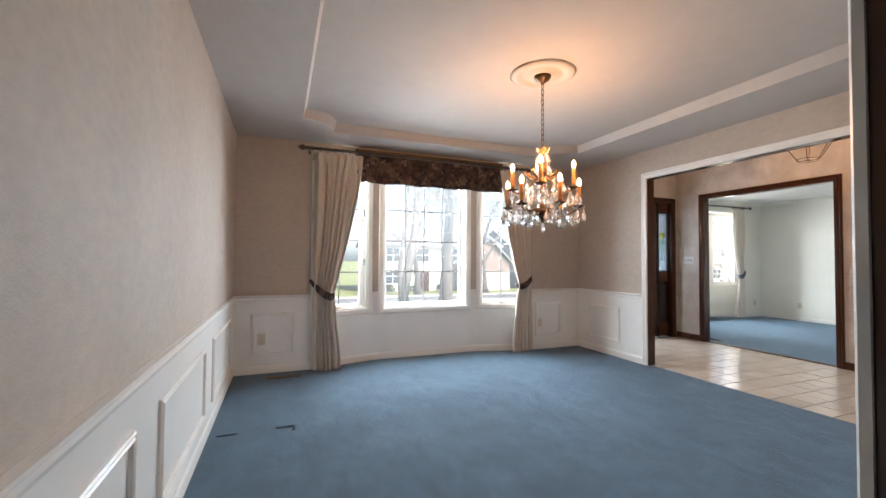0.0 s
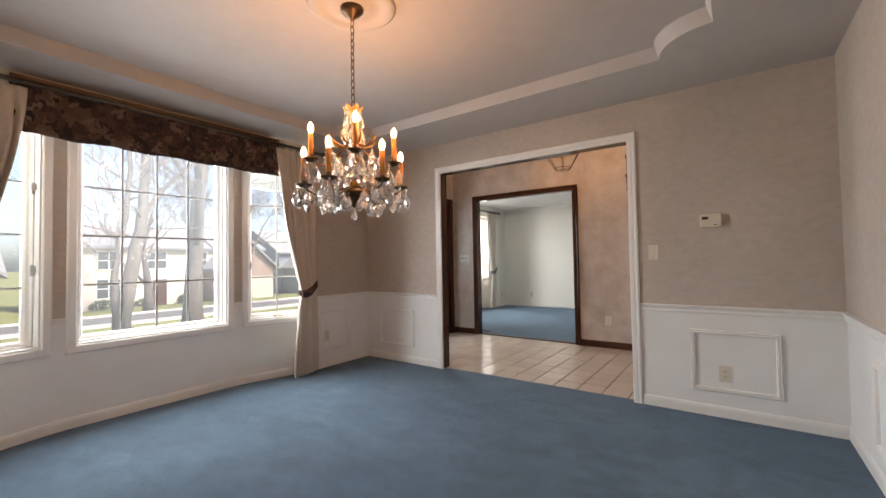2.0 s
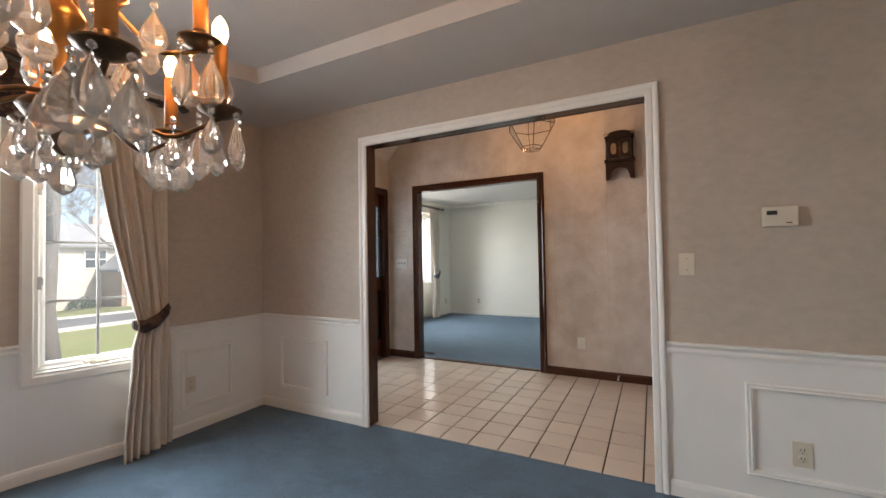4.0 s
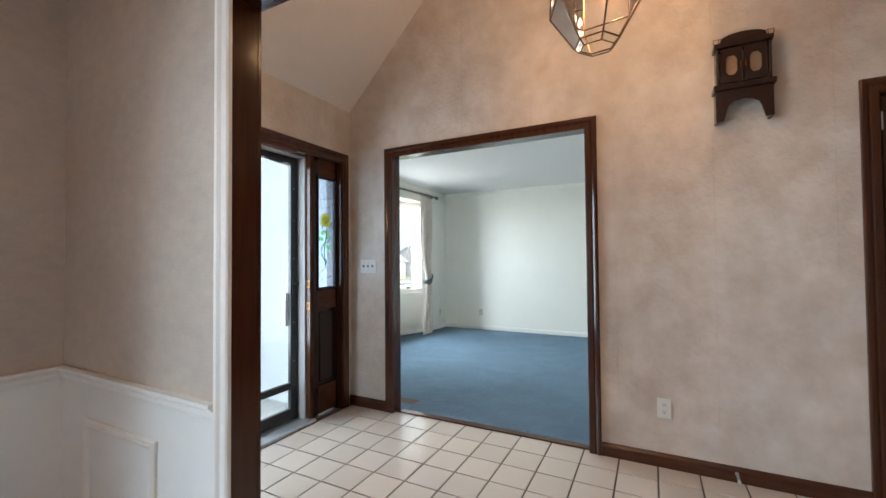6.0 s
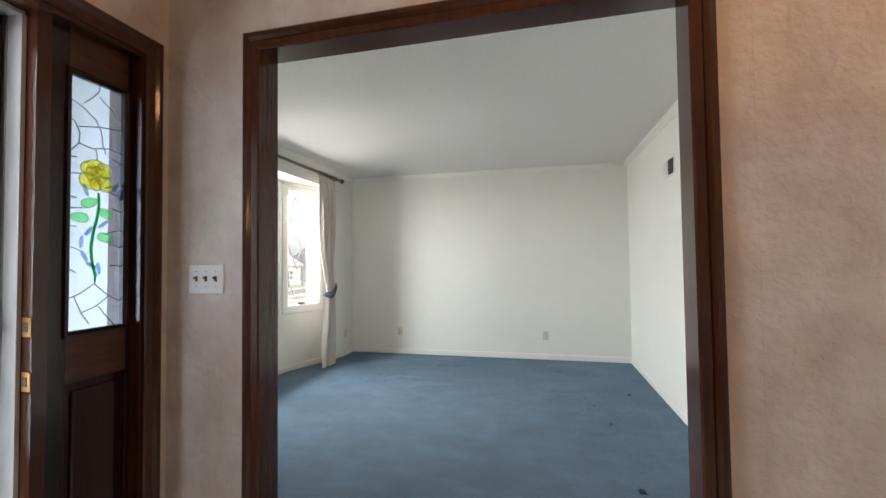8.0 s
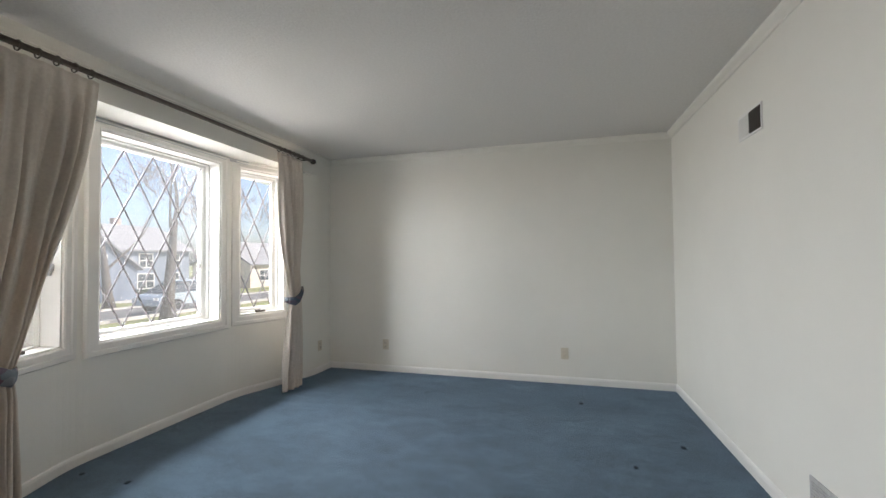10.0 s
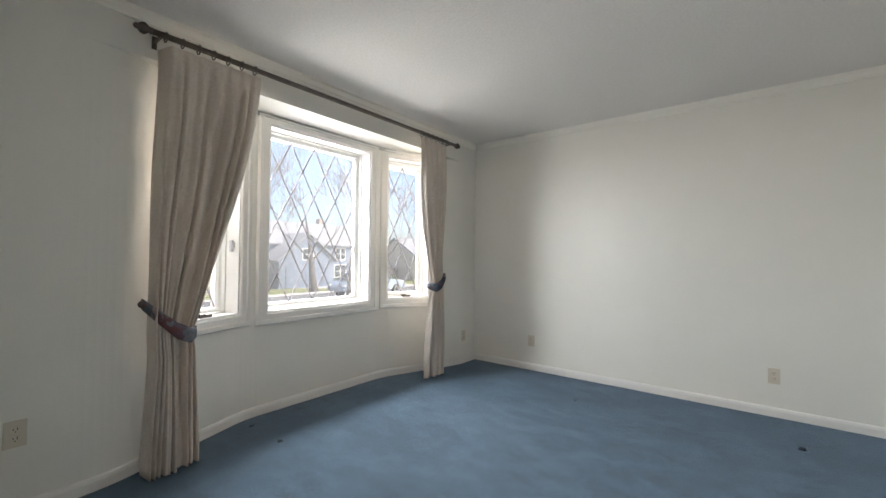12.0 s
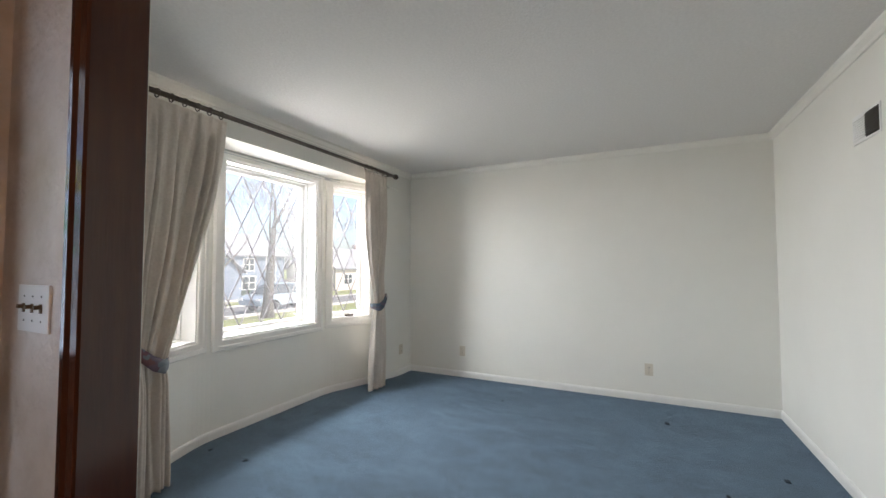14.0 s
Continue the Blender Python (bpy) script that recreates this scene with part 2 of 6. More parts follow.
def boxes(*dims, bevel=0.0):
    bm = bmesh.new()
    for d in dims:
        box(bm, *d, bevel=bevel)
    return bm


def lathe(bm, profile, segs=16, m=None):
    """Turn (radius, z) pairs about z."""
    rings = []
    for r, z in profile:
        rings.append([bm.verts.new((max(r, 1e-4) * math.cos(2 * math.pi * i / segs), max(r, 1e-4) * math.sin(2 * math.pi * i / segs), z)) for i in range(segs)])
    for a, b in zip(rings, rings[1:]):
        for i in range(segs):
            bm.faces.new((a[i], a[(i + 1) % segs], b[(i + 1) % segs], b[i]))
    bm.faces.new(rings[0][::-1])
    bm.faces.new(rings[-1])
    if m is not None:
        bmesh.ops.transform(bm, matrix=m, verts=[v for ring in rings for v in ring])
    return bm


def tube(bm, pts, radius, segs=8, closed=False):
    """A round bar along 3D points; radius is one number or one for each point."""
    pts = [Vector(p) for p in pts]
    n = len(pts)
    rad = radius if isinstance(radius, (list, tuple)) else [radius] * n
    rings, side = [], None
    for i, p in enumerate(pts):
        a = pts[(i - 1) % n] if closed or i else p
        c = pts[(i + 1) % n] if closed or i < n - 1 else p
        d = (c - a).normalized()
        if side is None:
            side = d.orthogonal().normalized()
        else:
            side = (side - d * side.dot(d))
            side = side.normalized() if side.length > 1e-6 else d.orthogonal().normalized()
        up = d.cross(side)
        rings.append([bm.verts.new(p + rad[i] * (side * math.cos(2 * math.pi * k / segs) + up * math.sin(2 * math.pi * k / segs))) for k in range(segs)])
    pairs = list(zip(rings, rings[1:])) + ([(rings[-1], rings[0])] if closed else [])
    for a, b in pairs:
        for k in range(segs):
            bm.faces.new((a[k], a[(k + 1) % segs], b[(k + 1) % segs], b[k]))
    if not closed:
        bm.faces.new(rings[0][::-1])
        bm.faces.new(rings[-1])
    return bm


def sweep(bm, path, profile, place, closed=False):
    """Run a moulding profile of (side, out) pairs along a 2D path with mitred corners; place(u, v, out) gives the 3D point. Side is to the path's left."""
    n = len(path)
    rings = []
    for i, (x, y) in enumerate(path):
        dirs = []
        if closed or i > 0:
            p = path[(i - 1) % n]
            dirs.append(Vector((x - p[0], y - p[1])).normalized())
        if closed or i < n - 1:
            q = path[(i + 1) % n]
            dirs.append(Vector((q[0] - x, q[1] - y)).normalized())
        ns = [Vector((-d.y, d.x)) for d in dirs]
        mt = sum(ns, Vector((0, 0)))
        mt.normalize()
        mt /= max(0.3, mt.dot(ns[0]))
        rings.append([bm.verts.new(place(x + a * mt.x, y + a * mt.y, o)) for a, o in profile])
    k = len(profile)
    pairs = list(zip(rings, rings[1:])) + ([(rings[-1], rings[0])] if closed else [])
    for a, b in pairs:
        for j in range(k):
            bm.faces.new((a[j], a[(j + 1) % k], b[(j + 1) % k], b[j]))
    if not closed:
        bm.faces.new(rings[0][::-1])
        bm.faces.new(rings[-1])
    return bm


def lens(path):
    s = [0.0]
    for a, b in zip(path, path[1:]):
        s.append(s[-1] + math.hypot(b[0] - a[0], b[1] - a[1]))
    return s


def wall(name, path, z0, z1, thick, holes, bands, label):
    """A wall along a plan path, the room on its left. holes: (s0, s1, z0, z1) along the path. bands: (top z, material)."""
    S = lens(path)
    norms = []
    for i in range(len(path)):
        ds = []
        if i:
            ds.append(Vector((path[i][0] - path[i - 1][0], path[i][1] - path[i - 1][1])).normalized())
        if i < len(path) - 1:
            ds.append(Vector((path[i + 1][0] - path[i][0], path[i + 1][1] - path[i][1])).normalized())
        ns = [Vector((d.y, -d.x)) for d in ds]
        mt = sum(ns, Vector((0, 0))).normalized()
        norms.append(mt / max(0.3, mt.dot(ns[0])))

    def at(s):
        for i in range(len(S) - 1):
            if s <= S[i + 1] + 1e-4:
                f = (s - S[i]) / (S[i + 1] - S[i])
                d = Vector((path[i + 1][0] - path[i][0], path[i + 1][1] - path[i][1])).normalized()
                nrm = Vector((d.y, -d.x))
                if f < 1e-3:
                    nrm = norms[i]
                elif f > 1 - 1e-3:
                    nrm = norms[i + 1]
                return Vector((path[i][0] + f * (path[i + 1][0] - path[i][0]), path[i][1] + f * (path[i + 1][1] - path[i][1]))), nrm
    ss = sorted({round(v, 5) for v in S + [h[0] for h in holes] + [h[1] for h in holes]})
    zs = sorted({round(v, 5) for v in [z0, z1] + [h[2] for h in holes] + [h[3] for h in holes] + [b[0] for b in bands if z0 < b[0] < z1]})
    bm = bmesh.new()
    front, back = {}, {}
    for i, s in enumerate(ss):
        p, nr = at(s)
        for j, z in enumerate(zs):
            front[i, j] = bm.verts.new((p.x, p.y, z))
            back[i, j] = bm.verts.new((p.x + nr.x * thick, p.y + nr.y * thick, z))
    solid = {}
    for i in range(len(ss) - 1):
        for j in range(len(zs) - 1):
            sm, zm = (ss[i] + ss[i + 1]) / 2, (zs[j] + zs[j + 1]) / 2
            solid[i, j] = not any(h[0] < sm < h[1] and h[2] < zm < h[3] for h in holes)

    def face(vs, z):
        f = bm.faces.new(vs)
        f.material_index = next((k for k, b in enumerate(bands) if z < b[0]), len(bands) - 1)
    for (i, j), ok in solid.items():
        if not ok:
            continue
        zm = (zs[j] + zs[j + 1]) / 2
        face((front[i, j], front[i + 1, j], front[i + 1, j + 1], front[i, j + 1]), zm)
        face((back[i, j], back[i, j + 1], back[i + 1, j + 1], back[i + 1, j]), zm)
        for di, dj, a, b in ((-1, 0, (i, j), (i, j + 1)), (1, 0, (i + 1, j + 1), (i + 1, j)), (0, -1, (i + 1, j), (i, j)), (0, 1, (i, j + 1), (i + 1, j + 1))):
            if not solid.get((i + di, j + dj), False):
                face((front[b], front[a], back[a], back[b]), zm)
    ob = link(name, bm, [b[1] for b in bands])
    return structure(ob, label, "wall")


def fillet(path, r=0.25, steps=5):
    """Round the inner corners of a plan path."""
    out = [path[0]]
    for a, b, c in zip(path, path[1:], path[2:]):
        va, vc = Vector(a) - Vector(b), Vector(c) - Vector(b)
        p, q = Vector(b) + va.normalized() * min(r, va.length * 0.45), Vector(b) + vc.normalized() * min(r, vc.length * 0.45)
        for k in range(steps + 1):
            t = k / steps
            v = (1 - t) ** 2 * p + 2 * t * (1 - t) * Vector(b) + t * t * q
            out.append((v.x, v.y))
    out.append(path[-1])
    return out


def on_plan(x, y, o):
    return (x, y, o)
# ---------------------------------------------------------------- plan
H = 2.45
RAIL = 0.80
DW, DE, DS, DN = -0.05, 4.268, 0.48, 4.805      # dining room
FW, FE, FN, FS = 4.365, 6.215, 4.806, -0.9       # entry hall
LW, LE, LS, LN = 6.325, 10.157, 2.212, 5.88     # living room
DOP = (1.733, 3.646, 2.13)                     # opening dining - entry: y0, y1, head
LOP = (2.823, 4.358, 2.112)                     # opening entry - living
DCX, LCX = 2.077, 8.328                        # bow centres
D_BOW = [(DE, DN), (3.45, DN), (DCX + 0.64, 4.99), (DCX - 0.64, 4.99), (0.71, DN), (DW, DN)]
L_BOW = [(LE, LN), (9.83, LN), (LCX + 0.665, 6.185), (LCX - 0.665, 6.185), (6.83, LN), (LW, LN)]


def bow(path):
    """The bow's three window walls, as (corner, direction, length)."""
    out = []
    for a, b in ((1, 2), (2, 3), (3, 4)):
        p, q = Vector(path[a]), Vector(path[b])
        out.append((p, (q - p).normalized(), (q - p).length))
    return out


def bow_path(path, r):
    return fillet(path, r, 6)


def along(path, p):
    """Distance along a path of the point nearest to p."""
    S, best = lens(path), (9e9, 0)
    for i, (a, b) in enumerate(zip(path, path[1:])):
        a, b = Vector(a), Vector(b)
        f = max(0, min(1, (Vector(p) - a).dot(b - a) / (b - a).length_squared))
        d = (a + f * (b - a) - Vector(p)).length
        best = min(best, (d, S[i] + f * (b - a).length))
    return best[1]


# window places: centre on the wall line, room-side normal, glass width, glass foot and head
def window_places(path, cx, glass_c, side_mid, glass_s, zc, zs):
    right, centre, left = bow(path)
    out = []
    out.append(("centre", Vector((cx, path[2][1])), Vector((-1, 0)), glass_c, *zc))
    for (p, d, ln), sgn in ((right, 1), (left, -1)):
        base = Vector(path[2] if sgn > 0 else path[3])
        away = -d if sgn > 0 else d
        out.append(("side", base + away * side_mid, d, glass_s, *zs))
    return out


D_WINS = window_places(D_BOW, DCX, 0.98, 0.41, 0.50, (0.65, 2.17), (0.66, 2.14))
L_WINS = window_places(L_BOW, LCX, 0.89, 0.285, 0.365, (0.79, 2.09), (0.80, 2.09))
FR = 0.055   # sash width round the glass


def bow_holes(path, wins):
    out = []
    for _, c, d, w, z0, z1 in wins:
        s = along(path, c)
        out.append((s - w / 2 - FR, s + w / 2 + FR, z0 - FR, z1 + FR))
    return out


D_NORTH = bow_path(D_BOW, 0.10)
L_NORTH = bow_path(L_BOW, 0.12)
TWO = [(RAIL - 0.02, M["wainscot"]), (9, M["paper"])]
wall("wall_dining_south", [(DW, DS), (DE, DS)], 0, H + 0.15, 0.12, [(0.20, 1.11, 0, 2.06)], TWO, "dining room wall with beige wallpaper above white wainscot")
wall("wall_dining_east", [(DE, DS), (DE, DN + 0.12)], 0, H + 0.15, 0.046, [(DOP[0] - DS, DOP[1] - DS, 0, DOP[2])], TWO, "dining room wall with wide cased opening to the entry hall")
wall("wall_dining_north", D_NORTH, 0, H + 0.15, 0.20, bow_holes(D_NORTH, D_WINS), TWO, "bowed dining room wall with three windows")
wall("wall_dining_west", [(DW, DN), (DW, DS)], 0, H + 0.15, 0.12, [], TWO, "dining room side wall with beige wallpaper above white wainscot")
SP = [(9, M["sponge"])]
wall("wall_entry_west", [(FW, FN), (FW, FS)], 0, 4.7, 0.046, [(FN - DOP[1], FN - DOP[0], 0, DOP[2])], SP, "entry hall wall sponged in peach paint")
wall("wall_entry_east", [(FE, FS), (FE, FN)], 0, 4.7, 0.060, [(LOP[0] - FS, LOP[1] - FS, 0, LOP[2]), (0.62 - FS, 1.44 - FS, 0, 2.09)], SP, "entry hall wall sponged in peach and rose paint")
wall("wall_entry_north", [(FE, FN), (FW, FN)], 0, 2.75, 0.17, [(0.075, 1.345, 0, 2.105)], SP, "entry hall front wall round the front door")
wall("wall_entry_south", [(FW, FS), (FE, FS)], 0, 4.7, 0.12, [], SP, "entry hall end wall")
LV = [(9, M["living"])]
wall("wall_living_west", [(LW, LN), (LW, LS)], 0, H + 0.15, 0.060, [(LN - LOP[1], LN - LOP[0], 0, LOP[2])], LV, "living room wall with cased opening to the entry hall")
wall("wall_living_north", L_NORTH, 0, H + 0.15, 0.25, bow_holes(L_NORTH, L_WINS), LV, "bowed living room wall with three leaded windows")
wall("wall_living_east", [(LE, LS), (LE, LN)], 0, H + 0.15, 0.12, [], LV, "plain off-white living room wall")
wall("wall_living_south", [(LW, LS), (LE, LS)], 0, H + 0.15, 0.12, [], LV, "plain off-white living room wall with return grille")
# hall behind the first doorway
HW = [(9, M["hall"])]
wall("wall_hall_west", [(-0.6, DS - 0.12), (-0.6, -2.2)], 0, 2.6, 0.1, [], HW, "plain hall wall")
wall("wall_hall_south", [(-0.6, -2.2), (2.6, -2.2)], 0, 2.6, 0.1, [], HW, "plain hall wall")
wall("wall_hall_east", [(2.6, -2.2), (2.6, DS - 0.12)], 0, 2.6, 0.1, [], HW, "plain hall wall")


def slab(name, pts, z0, z1, material, label, category):
    bm = bmesh.new()
    lo, hi = [bm.verts.new((x, y, z0)) for x, y in pts], [bm.verts.new((x, y, z1)) for x, y in pts]
    bm.faces.new(lo[::-1])
    bm.faces.new(hi)
    n = len(pts)
    for i in range(n):
        bm.faces.new((lo[i], lo[(i + 1) % n], hi[(i + 1) % n], hi[i]))
    return structure(link(name, bm, material), label, category)


slab("floor_dining", [(DW, DS), (DE + 0.0545, DS), (DE + 0.0545, DN)] + D_NORTH[1:-1] + [(DW, DN)], -0.10, 0.0, M["carpet"], "dining room floor of worn blue carpet", "carpet")
slab("floor_living", [(LW - 0.02, LS), (LE, LS), (LE, LN)] + L_NORTH[1:-1] + [(LW - 0.02, LN)], -0.10, 0.0, M["carpet"], "living room floor of slate blue carpet", "carpet")
slab("floor_hall", [(-0.6, -2.2), (2.6, -2.2), (2.6, DS), (-0.6, DS)], -0.10, -0.002, M["carpet"], "hall floor of blue carpet", "carpet")
slab("ceiling_hall", [(-0.6, -2.2), (2.6, -2.2), (2.6, DS), (-0.6, DS)], H, H + 0.1, M["hall"], "plain hall ceiling", "ceiling")
slab("ceiling_living", [(LW, LS), (LE, LS), (LE, LN), (LW, LN)], H, H + 0.12, M["ceiling"], "stippled white living room ceiling", "ceiling")
slab("soffit_living", L_NORTH[1:-1], 2.215, H + 0.1, M["living"], "header above the living room bow window", "soffit")
slab("soffit_dining", D_NORTH[1:-1], 2.26, H + 0.1, M["paper"], "header above the dining room bow window", "soffit")

bm = sweep(bmesh.new(), [p for p in L_NORTH if p[1] > LN + 0.09], [(0.004, 2.185), (0.022, 2.185), (0.022, 2.190), (0.016, 2.190), (0.016, 2.203), (0.026, 2.203), (0.026, 2.212), (0.004, 2.212)], lambda x, y, o: (x, y, o))
structure(link("trim_blind_track", bm, M["alu"]), "thin grey curtain track under the bow header", "track")

# dining ceiling with a shallow tray whose corners are scooped
TX0, TX1, TY0, TY1, TR = 0.555, 3.635, 1.10, 4.35, 0.30


def tray_outline():
    pts = []
    for cx, cy, a0 in ((TX1, TY0, 180), (TX1, TY1, 270), (TX0, TY1, 0), (TX0, TY0, 90)):
        arc = [(cx + TR * math.cos(radians(a0 - 90 * k / 10)), cy + TR * math.sin(radians(a0 - 90 * k / 10))) for k in range(11)]
        pts += arc
    return pts


bm = bmesh.new()
inner = tray_outline()
outer = [(DW, DS), (DE, DS), (DE, DN), (DW, DN)]
vo = [bm.verts.new((x, y, H)) for x, y in outer]
vi = [bm.verts.new((x, y, H)) for x, y in inner]
eo = [bm.edges.new((vo[i], vo[(i + 1) % 4])) for i in range(4)]
ei = [bm.edges.new((vi[i], vi[(i + 1) % len(vi)])) for i in range(len(vi))]
bmesh.ops.triangle_fill(bm, edges=eo + ei, use_beauty=True)
cxm, cym = (TX0 + TX1) / 2, (TY0 + TY1) / 2
vt = [bm.verts.new((x + (cxm - x) * 0.018, y + (cym - y) * 0.018, H + 0.085)) for x, y in inner]
for i in range(len(vi)):
    j = (i + 1) % len(vi)
    bm.faces.new((vi[i], vi[j], vt[j], vt[i]))
bm.faces.new(vt)
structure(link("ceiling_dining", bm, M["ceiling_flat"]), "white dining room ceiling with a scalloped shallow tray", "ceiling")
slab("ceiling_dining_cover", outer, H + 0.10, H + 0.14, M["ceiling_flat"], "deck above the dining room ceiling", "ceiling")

# entry vault
bm = bmesh.new()
prof = [(FN + 0.05, 2.51), (2.83, 4.575), (FS, 4.575), (FS, 4.70), (2.83, 4.72), (FN + 0.05, 2.70)]
ra, rb = [bm.verts.new((FW - 0.03, y, z)) for y, z in prof], [bm.verts.new((FE + 0.03, y, z)) for y, z in prof]
for i in range(6):
    bm.faces.new((ra[i], ra[(i + 1) % 6], rb[(i + 1) % 6], rb[i]))
bm.faces.new(ra[::-1])
bm.faces.new(rb)
structure(link("ceiling_entry", bm, M["vault"]), "sloping white entry hall ceiling", "ceiling")

# ---------------------------------------------------------------- trim
RAIL_P = [(0, -0.06), (0.010, -0.06), (0.014, -0.045), (0.012, -0.030), (0.022, -0.016), (0.030, -0.012), (0.030, 0.0), (0, 0.0)]
BASE_P = [(0, 0.0), (0.014, 0.0), (0.014, 0.055), (0.010, 0.072), (0.004, 0.080), (0, 0.080)]
CROWN_P = [(0, -0.055), (0.012, -0.055), (0.018, -0.040), (0.040, -0.018), (0.045, 0.0), (0, 0.0)]


def run(name, path, profile, z, material, label, category):
    bm = sweep(bmesh.new(), path, profile, lambda x, y, o: (x, y, z + o))
    return structure(link(name, bm, material), label, category)


def cut_path(path, s0, s1):
    S = lens(path)
    out = []

    def at(s):
        for i in range(len(S) - 1):
            if s <= S[i + 1] + 1e-4:
                f = (s - S[i]) / (S[i + 1] - S[i])
                return (path[i][0] + f * (path[i + 1][0] - path[i][0]), path[i][1] + f * (path[i + 1][1] - path[i][1]))
    out.append(at(s0))
    out += [p for p, s in zip(path, S) if s0 + 1e-4 < s < s1 - 1e-4]
    out.append(at(s1))
    return out


CAS = 0.065
# dining: chair rail and baseboard from the opening round to the first doorway
d_ring = [(DE, DOP[1] + CAS)] + D_NORTH + [(DW, DS), (0.12 - CAS, DS)]
d_ring2 = [(1.04 + CAS, DS), (DE, DS), (DE, DOP[0] - CAS)]
run("baseboard_dining_long", d_ring, BASE_P, 0, M["trim"], "white painted dining room baseboard", "baseboard")
run("baseboard_dining_short", d_ring2, BASE_P, 0, M["trim"], "white painted dining room baseboard", "baseboard")
run("chair_rail_short", d_ring2, RAIL_P, RAIL, M["trim"], "white painted chair rail", "chair rail")
hs = sorted(bow_holes(D_NORTH, D_WINS))
WC = 0.062   # window casing width
S_total = lens(D_NORTH)[-1]
run("chair_rail_east", [(DE, DOP[1] + CAS)] + cut_path(D_NORTH, 0, hs[0][0] - WC), RAIL_P, RAIL, M["trim"], "white painted chair rail", "chair rail")
for k in range(2):
    run("chair_rail_between_windows_%d" % (k + 1), cut_path(D_NORTH, hs[k][1] + WC, hs[k + 1][0] - WC), RAIL_P, RAIL, M["trim"], "short piece of white chair rail between windows", "chair rail")
run("chair_rail_west", cut_path(D_NORTH, hs[2][1] + WC, S_total) + [(DW, DS), (0.12 - CAS, DS)], RAIL_P, RAIL, M["trim"], "white painted chair rail", "chair rail")
# living: baseboard and small cove at the ceiling
run("baseboard_living", [(LW, LOP[0] - 0.02), (LW, LS), (LE, LS)] + L_NORTH + [(LW, LOP[1] + 0.02)], [(a, b * 0.85) for a, b in BASE_P], 0, M["trim"], "white painted living room baseboard", "baseboard")
run("cove_living", [(LW, LN), (LW, LS), (LE, LS), (LE, LN), (LW, LN)], CROWN_P, H, M["living"], "narrow painted cove at the living room ceiling", "cove")
DBASE = [(0, 0.0), (0.014, 0.0), (0.014, 0.065), (0.006, 0.082), (0, 0.084)]
run("baseboard_entry_east", [(FE, 1.50), (FE, LOP[0] - 0.07)], DBASE, 0, M["stain_h"], "dark stained entry baseboard", "baseboard")
run("baseboard_entry_corner", [(FE, LOP[1] + 0.07), (FE, FN)], DBASE, 0, M["stain_h"], "dark stained entry baseboard", "baseboard")
run("baseboard_entry_west", [(FW, FN), (FW, DOP[1] + 0.07)], DBASE, 0, M["stain_h"], "dark stained entry baseboard", "baseboard")
run("baseboard_entry_back", [(FW, DOP[0] - 0.07), (FW, FS), (FE, FS), (FE, 0.55)], DBASE, 0, M["stain_h"], "dark stained entry baseboard", "baseboard")

CASE_P = [(0, 0), (0, 0.012), (0.006, 0.017), (0.030, 0.017), (0.036, 0.012), (0.048, 0.020), (0.060, 0.021), (0.066, 0.016), (0.066, 0)]


def casing(name, u0, u1, top, place, material, label, width=0.066, foot=0.0):
    """Door casing: up one side, across and down. place(u, z, out)."""
    prof = [(a * width / 0.066, o) for a, o in CASE_P]
    bm = sweep(bmesh.new(), [(u0, foot), (u0, top), (u1, top), (u1, foot)], prof, place)
    return structure(link(name, bm, material), label, "casing")


def lining(name, x0, x1, y0, y1, top, material, label, t=0.018):
    """Jamb boards lining an opening in an x-facing wall."""
    for k, d in enumerate(((x0, y0, 0, x1, y0 + t, top - t), (x0, y1 - t, 0, x1, y1, top - t), (x0, y0, top - t, x1, y1, top))):
        structure(link("%s_%d" % (name, k + 1), boxes(d), material), label, "jamb")


casing("casing_dining", DOP[0] + 0.006, DOP[1] - 0.006, DOP[2] - 0.006, lambda u, z, o: (DE - o, u, z), M["trim"], "white painted casing of the wide opening")
casing("casing_entry_dining", DOP[0] + 0.006, DOP[1] - 0.006, DOP[2] - 0.006, lambda u, z, o: (FW + o, u, z), M["stain"], "dark stained casing of the wide opening")
lining("jamb_dining", DE - 0.001, FW + 0.001, DOP[0] - 0.014, DOP[1] + 0.014, DOP[2] + 0.014, M["stain"], "dark stained jamb lining")
casing("casing_entry_living", LOP[0] + 0.006, LOP[1] - 0.006, LOP[2] - 0.006, lambda u, z, o: (FE - o, u, z), M["stain"], "dark stained casing of the living room opening", width=0.075)
lining("jamb_living", FE - 0.001, LW - 0.004, LOP[0] - 0.014, LOP[1] + 0.014, LOP[2] + 0.014, M["stain"], "dark stained jamb lining")
# first doorway
casing("casing_first_doorway", 0.126, 1.036, 2.054, lambda u, z, o: (u, DS + o, z), M["trim"], "white painted doorway casing")
bm = boxes((0.114, DS - 0.121, 0, 0.132, DS + 0.001, 2.06), (1.042, DS - 0.121, 0, 1.06, DS + 0.001, 2.06), (0.102, DS - 0.121, 2.06, 1.06, DS + 0.001, 2.078))
structure(link("jamb_first_doorway", bm, M["stain"]), "dark stained doorway jamb", "jamb")
# floor strips between rooms
bm = boxes((LW - 0.085, LOP[0] + 0.004, -0.02, LW - 0.02, LOP[1] - 0.004, 0.010), bevel=0.004)
structure(link("threshold_living", bm, M["stain_h"]), "worn wooden threshold strip between tile and carpet", "threshold")


# wainscot picture-frame mouldings
PANEL_P = [(0, 0), (0, 0.010), (0.006, 0.016), (0.014, 0.012), (0.020, 0.018), (0.028, 0.014), (0.030, 0)]


